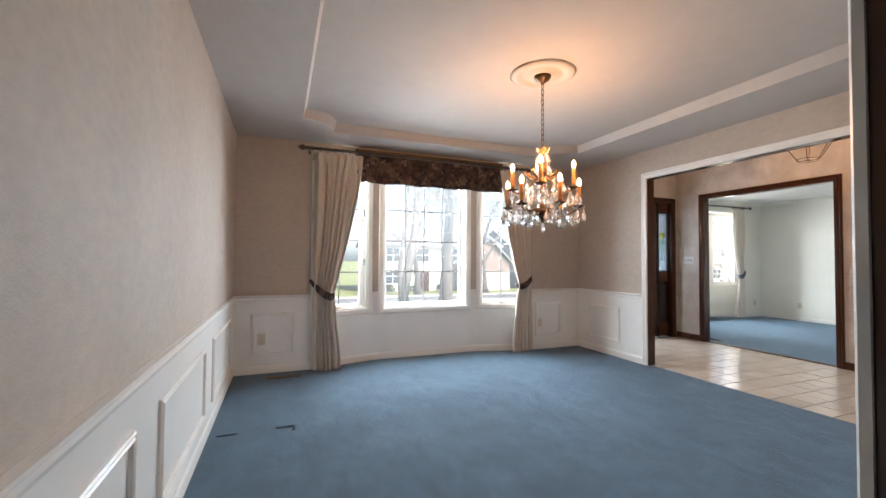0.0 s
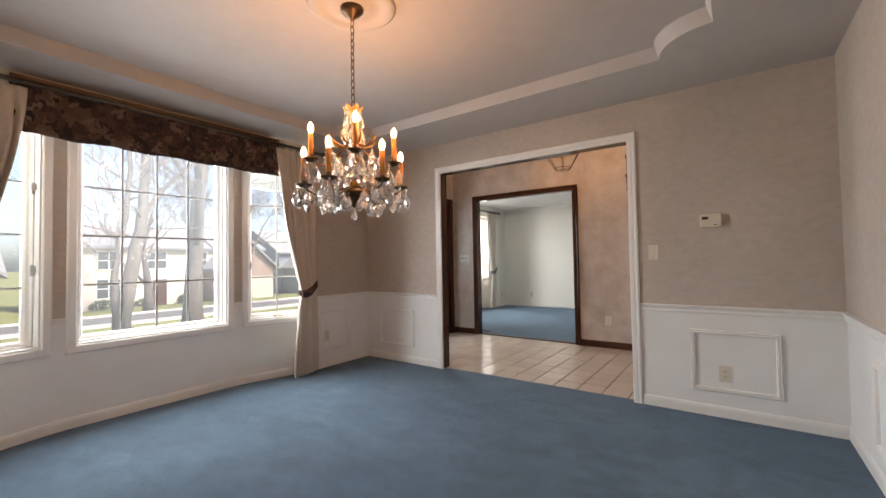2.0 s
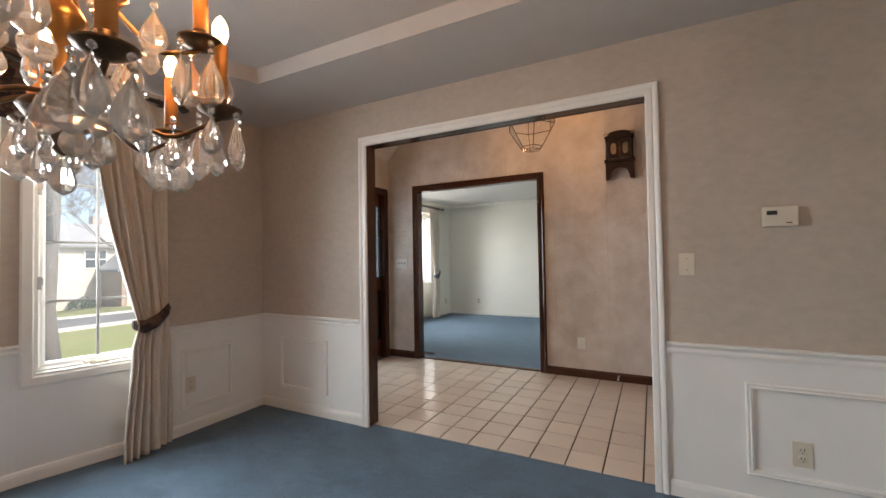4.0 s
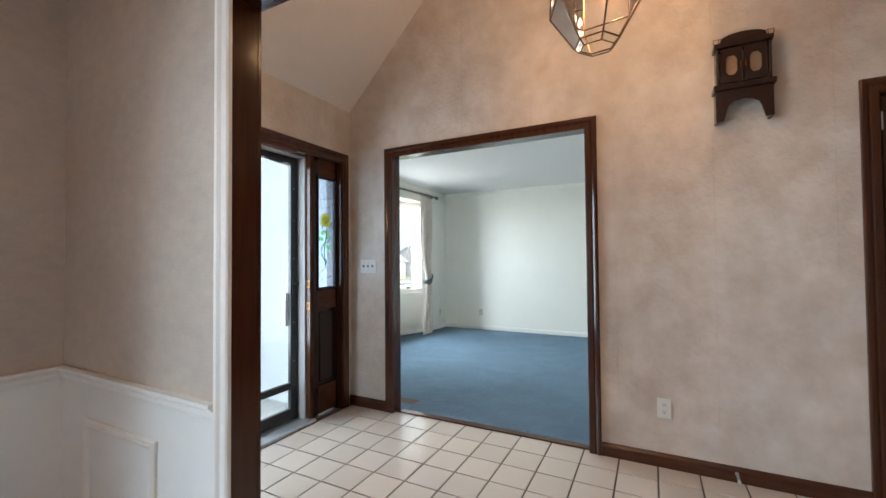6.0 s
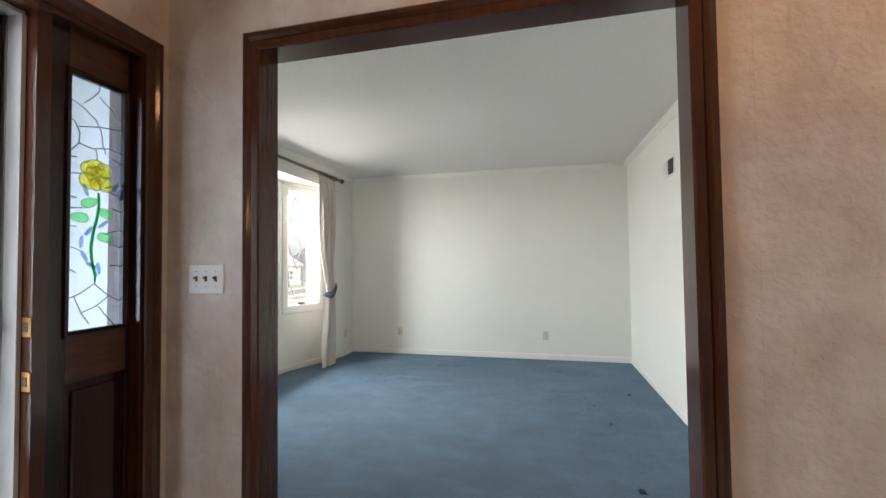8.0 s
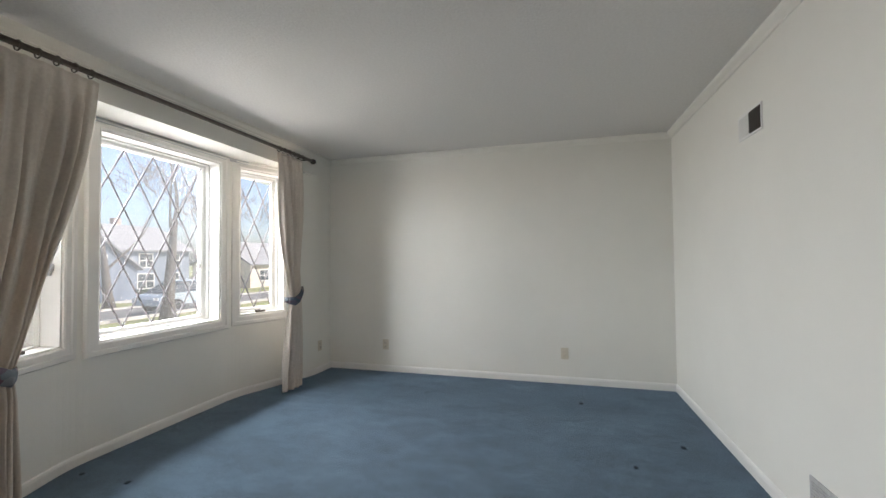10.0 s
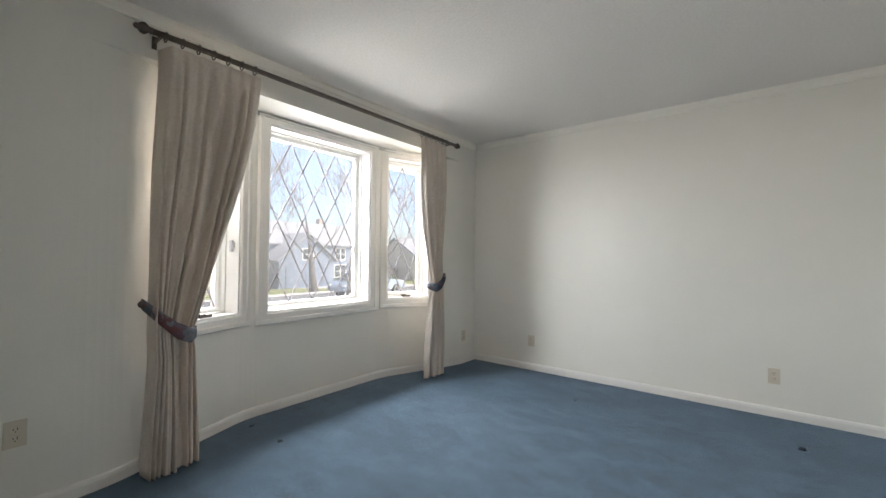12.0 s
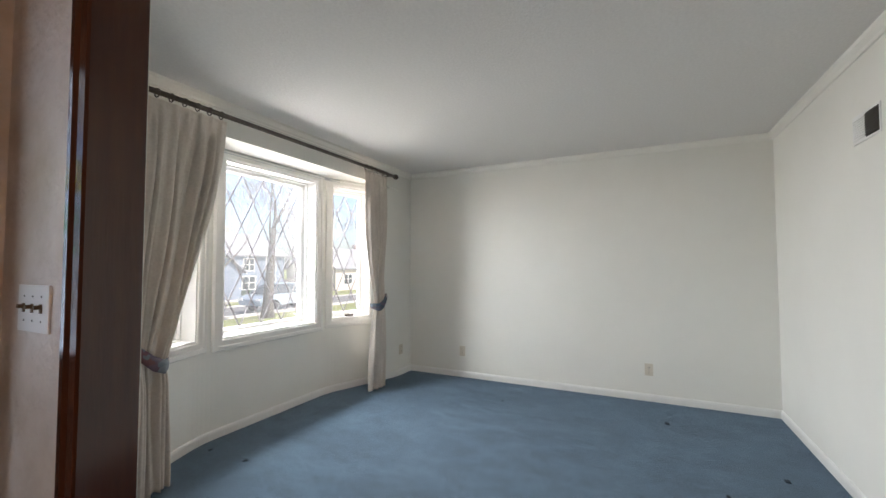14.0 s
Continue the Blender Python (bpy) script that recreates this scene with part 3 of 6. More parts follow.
def wall_panel(u0, u1, z0, z1, place):
    bm = sweep(bmesh.new(), [(u0, z0), (u1, z0), (u1, z1), (u0, z1)], PANEL_P, place, closed=True)
    ob = link("panel_moulding", bm, M["trim"])
    return structure(ob, "white picture-frame moulding on the wainscot", "moulding")


wall_panel(0.805, 1.335, 0.18, 0.625, lambda u, z, o: (DE - o, u, z))
wall_panel(4.05, 4.58, 0.18, 0.61, lambda u, z, o: (DE - o, u, z))
for u0, u1 in ((0.70, 1.85), (2.16, 3.19), (3.50, 4.50)):
    wall_panel(u0, u1, 0.165, 0.612, lambda u, z, o: (DW + o, u, z))
for u0, u1 in ((0.11, 0.545), (3.56, 3.97)):
    wall_panel(u0, u1, 0.18, 0.615, lambda u, z, o: (u, DN - o, z))
for u0, u1 in ((1.35, 2.35), (2.65, 3.65)):
    wall_panel(u0, u1, 0.18, 0.62, lambda u, z, o: (u, DS + o, z))

# ---------------------------------------------------------------- windows
WIN_L = [(0, 0), (0, 0.012), (0.010, 0.018), (0.045, 0.018), (0.050, 0.026), (0.078, 0.026), (0.086, 0.014), (0.088, 0)]
WIN_P = [(0, 0), (0, 0.012), (0.008, 0.018), (0.050, 0.018), (0.060, 0.010), (0.062, 0)]
counter = [0]


def window(place, lattice, room):
    kind, c, d, w, z0, z1 = place
    counter[0] += 1
    n = Vector((-d.y, d.x))          # to the room
    root = thing("window_%d" % counter[0], Matrix.Translation((c.x, c.y, 0)) @ Matrix(((d.x, n.x, 0, 0), (d.y, n.y, 0, 0), (0, 0, 1, 0), (0, 0, 0, 1))),
                 ("white %s window with leaded diamond panes" if lattice else "white %s window with a square grille") % ("fixed picture" if kind == "centre" else "casement"), "window")
    root["kind"] = "structure"
    a, dp = w / 2 + FR, 0.05 if lattice else 0.0     # dp sets the sash deeper
    loop = [(-a, z0 - FR), (-a, z1 + FR), (a, z1 + FR), (a, z0 - FR)]
    part("window_casing", sweep(bmesh.new(), loop, WIN_L if lattice else WIN_P, lambda u, z, o: (u, o, z), closed=True), M["trim"], root)
    part("reveal", sweep(bmesh.new(), loop, [(0, 0.0), (-0.012, 0.0), (-0.012, -0.195 - dp), (0, -0.195 - dp)], lambda u, z, o: (u, o, z), closed=True), M["trim"], root)
    b = a - 0.012
    loop = [(-b, z0 - FR + 0.012), (-b, z1 + FR - 0.012), (b, z1 + FR - 0.012), (b, z0 - FR + 0.012)]
    k = FR - 0.012
    part("sash", sweep(bmesh.new(), loop, [(0, -0.06), (-0.010, -0.06), (-0.012, -0.085), (-0.018, -0.09), (-k + 0.012, -0.095), (-k, -0.108), (-k, -0.14), (0, -0.14)], lambda u, z, o: (u, o - dp, z), closed=True), M["trim"], root)
    pane = part("pane", boxes((-w / 2 - 0.004, -0.124 - dp, z0 - 0.004, w / 2 + 0.004, -0.118 - dp, z1 + 0.004)), M["glass"], root)
    pane.visible_shadow = False
    if lattice:
        nx = 4 if kind == "centre" else 2
        pw = w / nx
        ph = (z1 - z0) / 3
        for sgn in (1, -1):
            for i in range(-9, 10):
                # line through (x, z): z = zref + sgn*ph/pw*(x - xref)
                sl = sgn * ph / pw
                xr = -w / 2 + i * pw
                zr = z1
                pts = []
                for x in (-w / 2, w / 2):
                    z = zr + sl * (x - xr)
                    pts.append((x, z))
                (xa, za), (xb, zb) = pts
                # clip to the glass height
                if max(za, zb) <= z0 + 1e-3 or min(za, zb) >= z1 - 1e-3:
                    continue

                def at_z(z):
                    return xa + (z - za) / (zb - za) * (xb - xa)
                p0, p1 = (xa, za), (xb, zb)
                if p0[1] < z0:
                    p0 = (at_z(z0), z0)
                if p0[1] > z1:
                    p0 = (at_z(z1), z1)
                if p1[1] < z0:
                    p1 = (at_z(z0), z0)
                if p1[1] > z1:
                    p1 = (at_z(z1), z1)
                if math.hypot(p1[0] - p0[0], p1[1] - p0[1]) < 0.03:
                    continue
                y = (-0.116 if sgn > 0 else -0.1145) - dp
                part("lead_came", tube(bmesh.new(), [(p0[0], y, p0[1]), (p1[0], y, p1[1])], 0.0062, 6), M["lead"], root)
    else:
        nx, nz = (4, 4) if kind == "centre" else (2, 4)
        for i in range(1, nx):
            x = -w / 2 + w * i / nx
            part("muntin", boxes((x - 0.008, -0.117, z0, x + 0.008, -0.108, z1), bevel=0.002), M["grille"], root)
        for j in range(1, nz):
            z = z0 + (z1 - z0) * j / nz
            part("muntin", boxes((-w / 2, -0.1175, z - 0.008, w / 2, -0.1095, z + 0.008), bevel=0.002), M["grille"], root)
    if kind == "side":
        # crank at the foot, hinges on the edge beside the centre window
        bm = boxes((-0.045, -0.060, z0 - FR + 0.012, 0.045, -0.030, z0 - FR + 0.030), bevel=0.004)
        tube(bm, [(0.02, -0.02, z0 - FR + 0.030), (0.03, -0.008, z0 - FR + 0.040), (0.075, 0.004, z0 - FR + 0.036), (0.085, 0.006, z0 - FR + 0.046)], 0.005, 6)
        part("crank", bm, M["pewter"] if lattice else M["plastic"], root, "small folding crank handle")
        side = 1 if c.x > (LCX if lattice else DCX) else -1
        for zz in (0.33, 0.72):
            z = z0 + (z1 - z0) * zz
            u = side * (w / 2 + FR - 0.026)
            part("sash_lock", boxes((u - 0.010, -0.062, z - 0.04, u + 0.010, -0.044, z + 0.04), (u - 0.016, -0.046, z - 0.012, u + 0.016, -0.036, z + 0.03), bevel=0.003), M["alu"], root)
    return root


for p in D_WINS:
    window(p, False, "dining")
for p in L_WINS:
    window(p, True, "living")
# ---------------------------------------------------------------- curtains
def curtain(keys, y, folds, material, seed, tie_y, tie_z, hook, label, tie_mat, group):
    """A pleated drape tied back. keys: (z, left, right) from the head down to the hem."""
    rnd = random.Random(seed)
    root = thing("curtain", pose((keys[0][1] + keys[0][2]) / 2, y, 0), label, "curtain", group)
    ox = (keys[0][1] + keys[0][2]) / 2
    nz, nu = 72, folds * 12
    deep = 0.026
    reach = 0.098 if y < 5 else 0.11
    ph = [rnd.uniform(-0.5, 0.5) for _ in range(folds + 1)]
    am = [rnd.uniform(0.7, 1.25) for _ in range(folds + 1)]
    bm = bmesh.new()
    rows = []
    zt, zb = keys[0][0], keys[-1][0]
    for j in range(nz + 1):
        z = zt + (zb - zt) * j / nz
        for (za, la, ra), (zc, lc, rc) in zip(keys, keys[1:]):
            if za >= z >= zc - 1e-6:
                f = (za - z) / (za - zc)
                f = f ** 1.4 if za == zt else f * f * (3 - 2 * f)
                l, r = la + (lc - la) * f, ra + (rc - ra) * f
                break
        wid = (r - l) / (keys[0][2] - keys[0][1])
        row = []
        pinch = 1 / (1 + ((z - tie_z) / 0.10) ** 2)
        for i in range(nu + 1):
            u = i / nu
            k = min(folds, int(u * folds + 0.5))
            outer = u if abs(hook[0] - keys[0][1]) < abs(hook[0] - keys[0][2]) else 1 - u
            w = u + (0.045 * math.sin(2 * math.pi * 1.3 * u + seed) + 0.020 * math.sin(2 * math.pi * 3.1 * u + 2 * seed)) * min(1, (zt - z) / 0.4)
            wave = math.sin(2 * math.pi * folds * w + ph[k] * min(1, (zt - z) / 0.4))
            wave = 0.78 * wave + 0.36 * math.sin(2 * math.pi * folds * 1.63 * w + 1.6 * z + seed)
            sharp = math.copysign(min(1.0, abs(wave)) ** 0.75, wave)
            head = min(1.0, (zt - z) / 0.16)
            # pinch pleats stand out at the head
            near = abs((u * folds) % 1.0 - 0.5)
            sharp = sharp * head - 1.6 * (1 - head) * math.exp(-(near / 0.15) ** 2)
            amp = (0.010 + deep * head) * am[k] * (0.45 + 0.55 * min(1.0, outer / 0.45)) * (1 - 0.55 * pinch) * (0.8 + 0.4 * (1 - wid))
            x = l + (r - l) * (u + 0.010 * math.sin(7 * u + 3 * z) * head)
            back = reach * max(0.0, 1 - outer / 0.05)     # the outer edge returns to the wall
            drop = 0.012 * math.sin(3.1 * u + seed) if j == nz else 0
            row.append(bm.verts.new((x - ox, amp * sharp * (1 - back / reach) + back + 0.012 * math.sin(5 * z + 9 * u) * head - 0.012 * pinch, z + drop)))
        rows.append(row)
    for a, b in zip(rows, rows[1:]):
        for i in range(nu):
            bm.faces.new((a[i], a[i + 1], b[i + 1], b[i]))
    ob = part("drape", bm, material, root, smooth=True)
    so = ob.modifiers.new("cloth", "SOLIDIFY")
    so.thickness, so.offset = 0.004, 0
    # tieback: a band round the gather, up to a hook on the wall
    for (za, la, ra), (zc, lc, rc) in zip(keys, keys[1:]):
        if za >= tie_z >= zc:
            f = (za - tie_z) / (za - zc)
            f = f ** 1.4 if za == zt else f * f * (3 - 2 * f)
            l, r = la + (lc - la) * f, ra + (rc - ra) * f
    far = r if abs(hook[0] - l) < abs(hook[0] - r) else l
    near = l if far == r else r
    lx = far + (0.012 if far == r else -0.012)
    pts = [(hook[0] - ox, hook[1] - y, hook[2]), (near + (far - near) * 0.15 - ox, -0.044, tie_z + 0.085), ((near + far) / 2 - ox, -0.056, tie_z + 0.020), (far + (near - far) * 0.15 - ox, -0.050, tie_z - 0.012), (lx - ox, -0.01, tie_z), (far - ox, 0.04, tie_z + 0.005)]
    fine = []
    for a, b in zip(pts, pts[1:]):
        for k in range(4):
            fine.append(tuple(a[i] + (b[i] - a[i]) * k / 4 for i in range(3)))
    fine.append(pts[-1])
    bm = bmesh.new()
    prev = None
    for i, p in enumerate(fine):
        g = 0.030 * (0.55 + 0.45 * math.sin(math.pi * min(1, (i + 2) / len(fine))))
        ring = [bm.verts.new((p[0], p[1] + dy, p[2] + dz * g / 0.03)) for dy, dz in ((-0.007, -0.042), (-0.014, 0.0), (-0.007, 0.044), (0.004, 0.042), (0.004, -0.040))]
        if prev:
            for k in range(5):
                bm.faces.new((prev[k], prev[(k + 1) % 5], ring[(k + 1) % 5], ring[k]))
        else:
            bm.faces.new(ring)
        prev = ring
    bm.faces.new(prev[::-1])
    part("tieback", bm, tie_mat, root, "patterned fabric tieback", smooth=True)
    bm = bmesh.new()
    lathe(bm, [(0.004, 0.0), (0.004, 0.05), (0.012, 0.052), (0.020, 0.058), (0.020, 0.066), (0.008, 0.074), (0.001, 0.076)], 12, Matrix.Translation((hook[0] - ox, hook[1] - y + 0.05, hook[2])) @ pose(0, 0, 0, 90))
    part("tieback_hook", bm, M["pewter"], root, "dark metal tieback knob", smooth=True)
    return root


def rod(x0, x1, y, z, wall_y, rings, r, label, brackets):
    root = thing("curtain_rod", pose((x0 + x1) / 2, y, z), label, "curtain rod")
    ox = (x0 + x1) / 2
    part("pole", tube(bmesh.new(), [(x0 - ox, 0, 0), (x1 - ox, 0, 0)], r, 12), M["pewter"], root, smooth=True)
    for s, x in ((-1, x0), (1, x1)):
        bm = lathe(bmesh.new(), [(r * 0.7, 0), (r * 1.3, 0.006), (r * 0.9, 0.014), (r * 1.9, 0.034), (r * 1.7, 0.05), (r * 0.8, 0.066), (r * 1.0, 0.074), (r * 0.2, 0.084)], 12, Matrix.Translation((x - ox, 0, 0)) @ pose(0, 0, 0, 0, 90 * s, 0))
        part("finial", bm, M["pewter"], root, "turned finial", smooth=True)
    for x in brackets:
        bm = boxes((x - ox - 0.008, 0, -0.014, x - ox + 0.008, wall_y - y, -0.004), (x - ox - 0.012, wall_y - y - 0.006, -0.045, x - ox + 0.012, wall_y - y, 0.025), bevel=0.002)
        part("bracket", bm, M["pewter"], root)
    for x in rings:
        bm = tube(bmesh.new(), [(x - ox, (r + 0.009) * math.cos(a), (r + 0.009) * math.sin(a) - 0.006) for a in [2 * math.pi * k / 14 for k in range(14)]], 0.0038, 6, closed=True)
        part("ring", bm, M["pewter"], root, smooth=True)
    return root


def fabric(name, base, cols, scale):
    """Printed fabric: blotches of several dyes on a dark ground."""
    m = mat(name, base, 0.9, var=cols[0], scale=scale, amount=0.1, bump=0.1, bump_scale=300)
    nt = m.node_tree
    N, L = nt.nodes, nt.links
    b = N["Principled BSDF"]
    co = N.new("ShaderNodeTexCoord")
    v = N.new("ShaderNodeTexVoronoi")
    v.inputs["Scale"].default_value = scale
    nz = N.new("ShaderNodeTexNoise")
    nz.inputs["Scale"].default_value = scale * 0.9
    mixv = N.new("ShaderNodeMix")
    mixv.data_type = "VECTOR"
    mixv.inputs["Factor"].default_value = 0.16
    L.new(co.outputs["Object"], mixv.inputs["A"])
    L.new(co.outputs["Object"], nz.inputs["Vector"])
    L.new(nz.outputs["Color"], mixv.inputs["B"])
    L.new(mixv.outputs["Result"], v.inputs["Vector"])
    sp = N.new("ShaderNodeSeparateColor")
    L.new(v.outputs["Color"], sp.inputs[0])
    rp = N.new("ShaderNodeValToRGB")
    el = rp.color_ramp.elements
    rp.color_ramp.interpolation = "LINEAR"
    el[0].color, el[1].color = (*base, 1), (*cols[-1], 1)
    for k, c in enumerate(cols[:-1]):
        e = el.new((k + 1) / len(cols))
        e.color = (*c, 1)
    L.new(sp.outputs[0], rp.inputs[0])
    L.new(rp.outputs[0], b.inputs["Base Color"])
    return m


M["valance"] = fabric("floral_valance_fabric", (0.018, 0.011, 0.010), [(0.060, 0.034, 0.027), (0.016, 0.010, 0.010), (0.13, 0.080, 0.056), (0.050, 0.020, 0.016), (0.19, 0.125, 0.092)], 19)
M["tie_blue"] = fabric("blue_floral_fabric", (0.05, 0.07, 0.10), [(0.20, 0.22, 0.24), (0.08, 0.11, 0.15), (0.45, 0.43, 0.40), (0.16, 0.06, 0.06), (0.12, 0.17, 0.24)], 17)

cur_lab = "cream linen drape tied back with a floral band"
curtain([(2.325, 0.715, 1.22), (0.80, 0.71, 0.92), (0.66, 0.70, 0.94), (0.012, 0.695, 1.0)], 4.70, 7, M["linen"], 3, 0.06, 0.79, (0.69, 4.79, 0.94), cur_lab, M["valance"], "dining room drapes")
curtain([(2.325, 2.96, 3.43), (0.86, 3.22, 3.43), (0.70, 3.19, 3.44), (0.012, 3.15, 3.46)], 4.70, 6, M["linen"], 5, 0.06, 0.86, (3.46, 4.79, 0.94), cur_lab, M["valance"], "dining room drapes")
rod(0.62, 3.48, 4.70, 2.36, DN, [0.68, 0.76, 0.84, 0.92, 1.0, 1.08, 1.16, 2.96, 3.04, 3.12, 3.2, 3.28, 3.36], 0.016, "dark metal curtain rod above the bow window", (0.66, 3.43))
curtain([(2.275, 7.02, 7.54), (0.75, 6.99, 7.18), (0.60, 7.0, 7.19), (0.012, 6.98, 7.22)], 5.77, 7, M["linen_warm"], 11, 0.06, 0.74, (6.965, 5.86, 0.90), cur_lab, M["tie_blue"], "living room drapes")
curtain([(2.275, 9.06, 9.47), (0.92, 9.23, 9.42), (0.74, 9.20, 9.43), (0.012, 9.17, 9.46)], 5.77, 5, M["linen_warm"], 13, 0.06, 0.88, (9.49, 5.87, 0.96), cur_lab, M["tie_blue"], "living room drapes")
rod(6.96, 9.60, 5.77, 2.315, LN, [7.02, 7.10, 7.18, 7.26, 7.34, 7.42, 7.50, 9.09, 9.16, 9.23, 9.30, 9.37, 9.44], 0.016, "dark pewter curtain rod with turned finials above the bow window", (7.0, 9.53))

M["gilt_wood"] = mat("gilt_brown_wood", (0.17, 0.095, 0.042), 0.35, 0.25, var=(0.10, 0.055, 0.026), scale=14, stretch=(0.5, 4, 4))
# valance over the dining bow
root = thing("valance", pose(2.07, 4.74, 0), "dark floral fabric valance with a gathered head over the bow window", "valance")
bm = bmesh.new()
rows = []
for j in range(9):
    z = 2.385 - 0.345 * j / 8
    rows.append([bm.verts.new((-0.93 + 1.86 * i / 90, -0.012 + 0.006 * math.sin(i * 0.9) * (0.4 + j / 10) + 0.004 * math.sin(i * 0.37 + j), z + (0.006 * math.sin(i * 0.31) if j == 8 else 0))) for i in range(91)])
for a, b in zip(rows, rows[1:]):
    for i in range(90):
        bm.faces.new((a[i], a[i + 1], b[i + 1], b[i]))
ob = part("valance_cloth", bm, M["valance"], root, smooth=True)
so = ob.modifiers.new("cloth", "SOLIDIFY")
so.thickness = 0.006
part("valance_board", boxes((-0.93, -0.006, 2.37, 0.93, 0.06, 2.395), bevel=0.003), M["gilt_wood"], root, "brown head board")
part("head_moulding", tube(bmesh.new(), [(-0.93, -0.024, 2.376), (0.93, -0.024, 2.376)], 0.009, 8), M["gilt_wood"], root, "gilt brown moulding along the head")
part("head_moulding", tube(bmesh.new(), [(-0.93, -0.020, 2.398), (0.93, -0.020, 2.398)], 0.012, 8), M["gilt_wood"], root, "gilt brown moulding along the head")

# ---------------------------------------------------------------- wall plates
def plate(m, w, h, kind, label, category, material):
    """A cover plate on a wall; local x along the wall, y out of it, z up."""
    root = thing({"outlet": "outlet", "switch": "light_switch"}[kind], m, label, category)
    part("cover", boxes((-w / 2, 0, -h / 2, w / 2, 0.006, h / 2), bevel=0.002), material, root)
    if kind == "outlet":
        for dz in (-0.02, 0.02):
            part("socket", lathe(bmesh.new(), [(0.017, 0), (0.017, 0.003), (0.015, 0.004)], 16, Matrix.Translation((0, 0.006, dz)) @ pose(0, 0, 0, -90)), material, root)
            part("slot", boxes((-0.008, 0.0085, dz - 0.002, -0.005, 0.0106, dz + 0.009), (0.005, 0.0085, dz - 0.002, 0.008, 0.0106, dz + 0.007), (-0.002, 0.0085, dz - 0.011, 0.002, 0.0106, dz - 0.007)), M["dark"], root)
    else:
        n = max(1, round((w - 0.07) / 0.046) + 1)
        for k in range(n):
            x = (k - (n - 1) / 2) * 0.046
            part("toggle", boxes((x - 0.005, 0.004, -0.010, x + 0.005, 0.009, 0.012), (x - 0.004, 0.006, 0.0, x + 0.004, 0.020, 0.010), bevel=0.001), M["bronze"] if n > 1 else material, root)
            [part("screw", boxes((x - 0.002, 0.005, dz - 0.002, x + 0.002, 0.007, dz + 0.002)), M["dark"], root) for dz in (-0.03, 0.03)]
    return root


def facing(x, y, z, n):
    """A pose on a wall with the out-of-wall direction n."""
    n = Vector(n)
    ux = Vector((n.y, -n.x))
    return Matrix(((ux.x, n.x, 0, x), (ux.y, n.y, 0, y), (0, 0, 1, z), (0, 0, 0, 1)))


ol = "ivory duplex power outlet on a cover plate"
plate(facing(DE, 1.125, 0.315, (-1, 0)), 0.075, 0.118, "outlet", ol + " in the wainscot", "outlet", M["plastic"])
plate(facing(0.215, DN, 0.35, (0, -1)), 0.075, 0.118, "outlet", ol + " in the wainscot", "outlet", M["plastic"])
plate(facing(3.63, DN, 0.35, (0, -1)), 0.075, 0.118, "outlet", ol + " in the wainscot", "outlet", M["plastic"])
plate(facing(FE, 2.40, 0.352, (-1, 0)), 0.075, 0.118, "outlet", "white duplex power outlet on sponged wall", "outlet", M["white_plastic"])
plate(facing(LE, 5.17, 0.30, (-1, 0)), 0.072, 0.115, "outlet", ol + " on a white wall", "outlet", M["plastic"])
plate(facing(LE, 3.22, 0.30, (-1, 0)), 0.072, 0.115, "outlet", ol + " on a white wall", "outlet", M["plastic"])
plate(facing(6.52, LN, 0.37, (0, -1)), 0.075, 0.118, "outlet", ol + " on a white wall", "outlet", M["plastic"])
plate(facing(9.93, LN, 0.30, (0, -1)), 0.072, 0.115, "outlet", ol + " on a white wall", "outlet", M["plastic"])
plate(facing(DE, 1.565, 1.205, (-1, 0)), 0.07, 0.115, "switch", "ivory single light switch", "light switch", M["plastic"])
plate(facing(FE, 4.605, 1.20, (-1, 0)), 0.165, 0.115, "switch", "off-white triple light switch with bronze toggles", "light switch", M["white_plastic"])

# ---------------------------------------------------------------- entry tiles: cream squares with dark grout
slab("floor_entry", [(DE + 0.0545, DOP[0]), (FW, DOP[0]), (FW, FS), (LW - 0.022, FS), (LW - 0.022, FN + 0.17), (FW, FN + 0.17), (FW, DOP[1]), (DE + 0.0545, DOP[1])], -0.10, -0.005, M["grout"], "entry floor of cream tiles in dark grout", "floor")
floor_entry = bpy.data.objects["floor_entry"]
TILE, JOINT, TXO, TYO = 0.2137, 0.0085, 4.3245, -0.125
bm = bmesh.new()
box(bm, -(TILE - JOINT) / 2, -(TILE - JOINT) / 2, -0.012, (TILE - JOINT) / 2, (TILE - JOINT) / 2, 0.0, bevel=0.0025)
tile_mesh = bpy.data.meshes.new("tile")
bm.to_mesh(tile_mesh)
bm.free()
tile_mesh.materials.append(M["tile"])
for i in range(9):
    for j in range(-4, 24):
        x, y = TXO + TILE * (i + 0.5), TYO + TILE * (j + 0.5)
        if FW - 0.02 < x - TILE / 2 + 0.1 and x + TILE / 2 < LW - 0.07 and y + TILE / 2 < FN + 0.1:
            ob = new("tile", tile_mesh)
            ob.parent = floor_entry
            ob.location = (x, y, random.uniform(-0.0008, 0.0008))

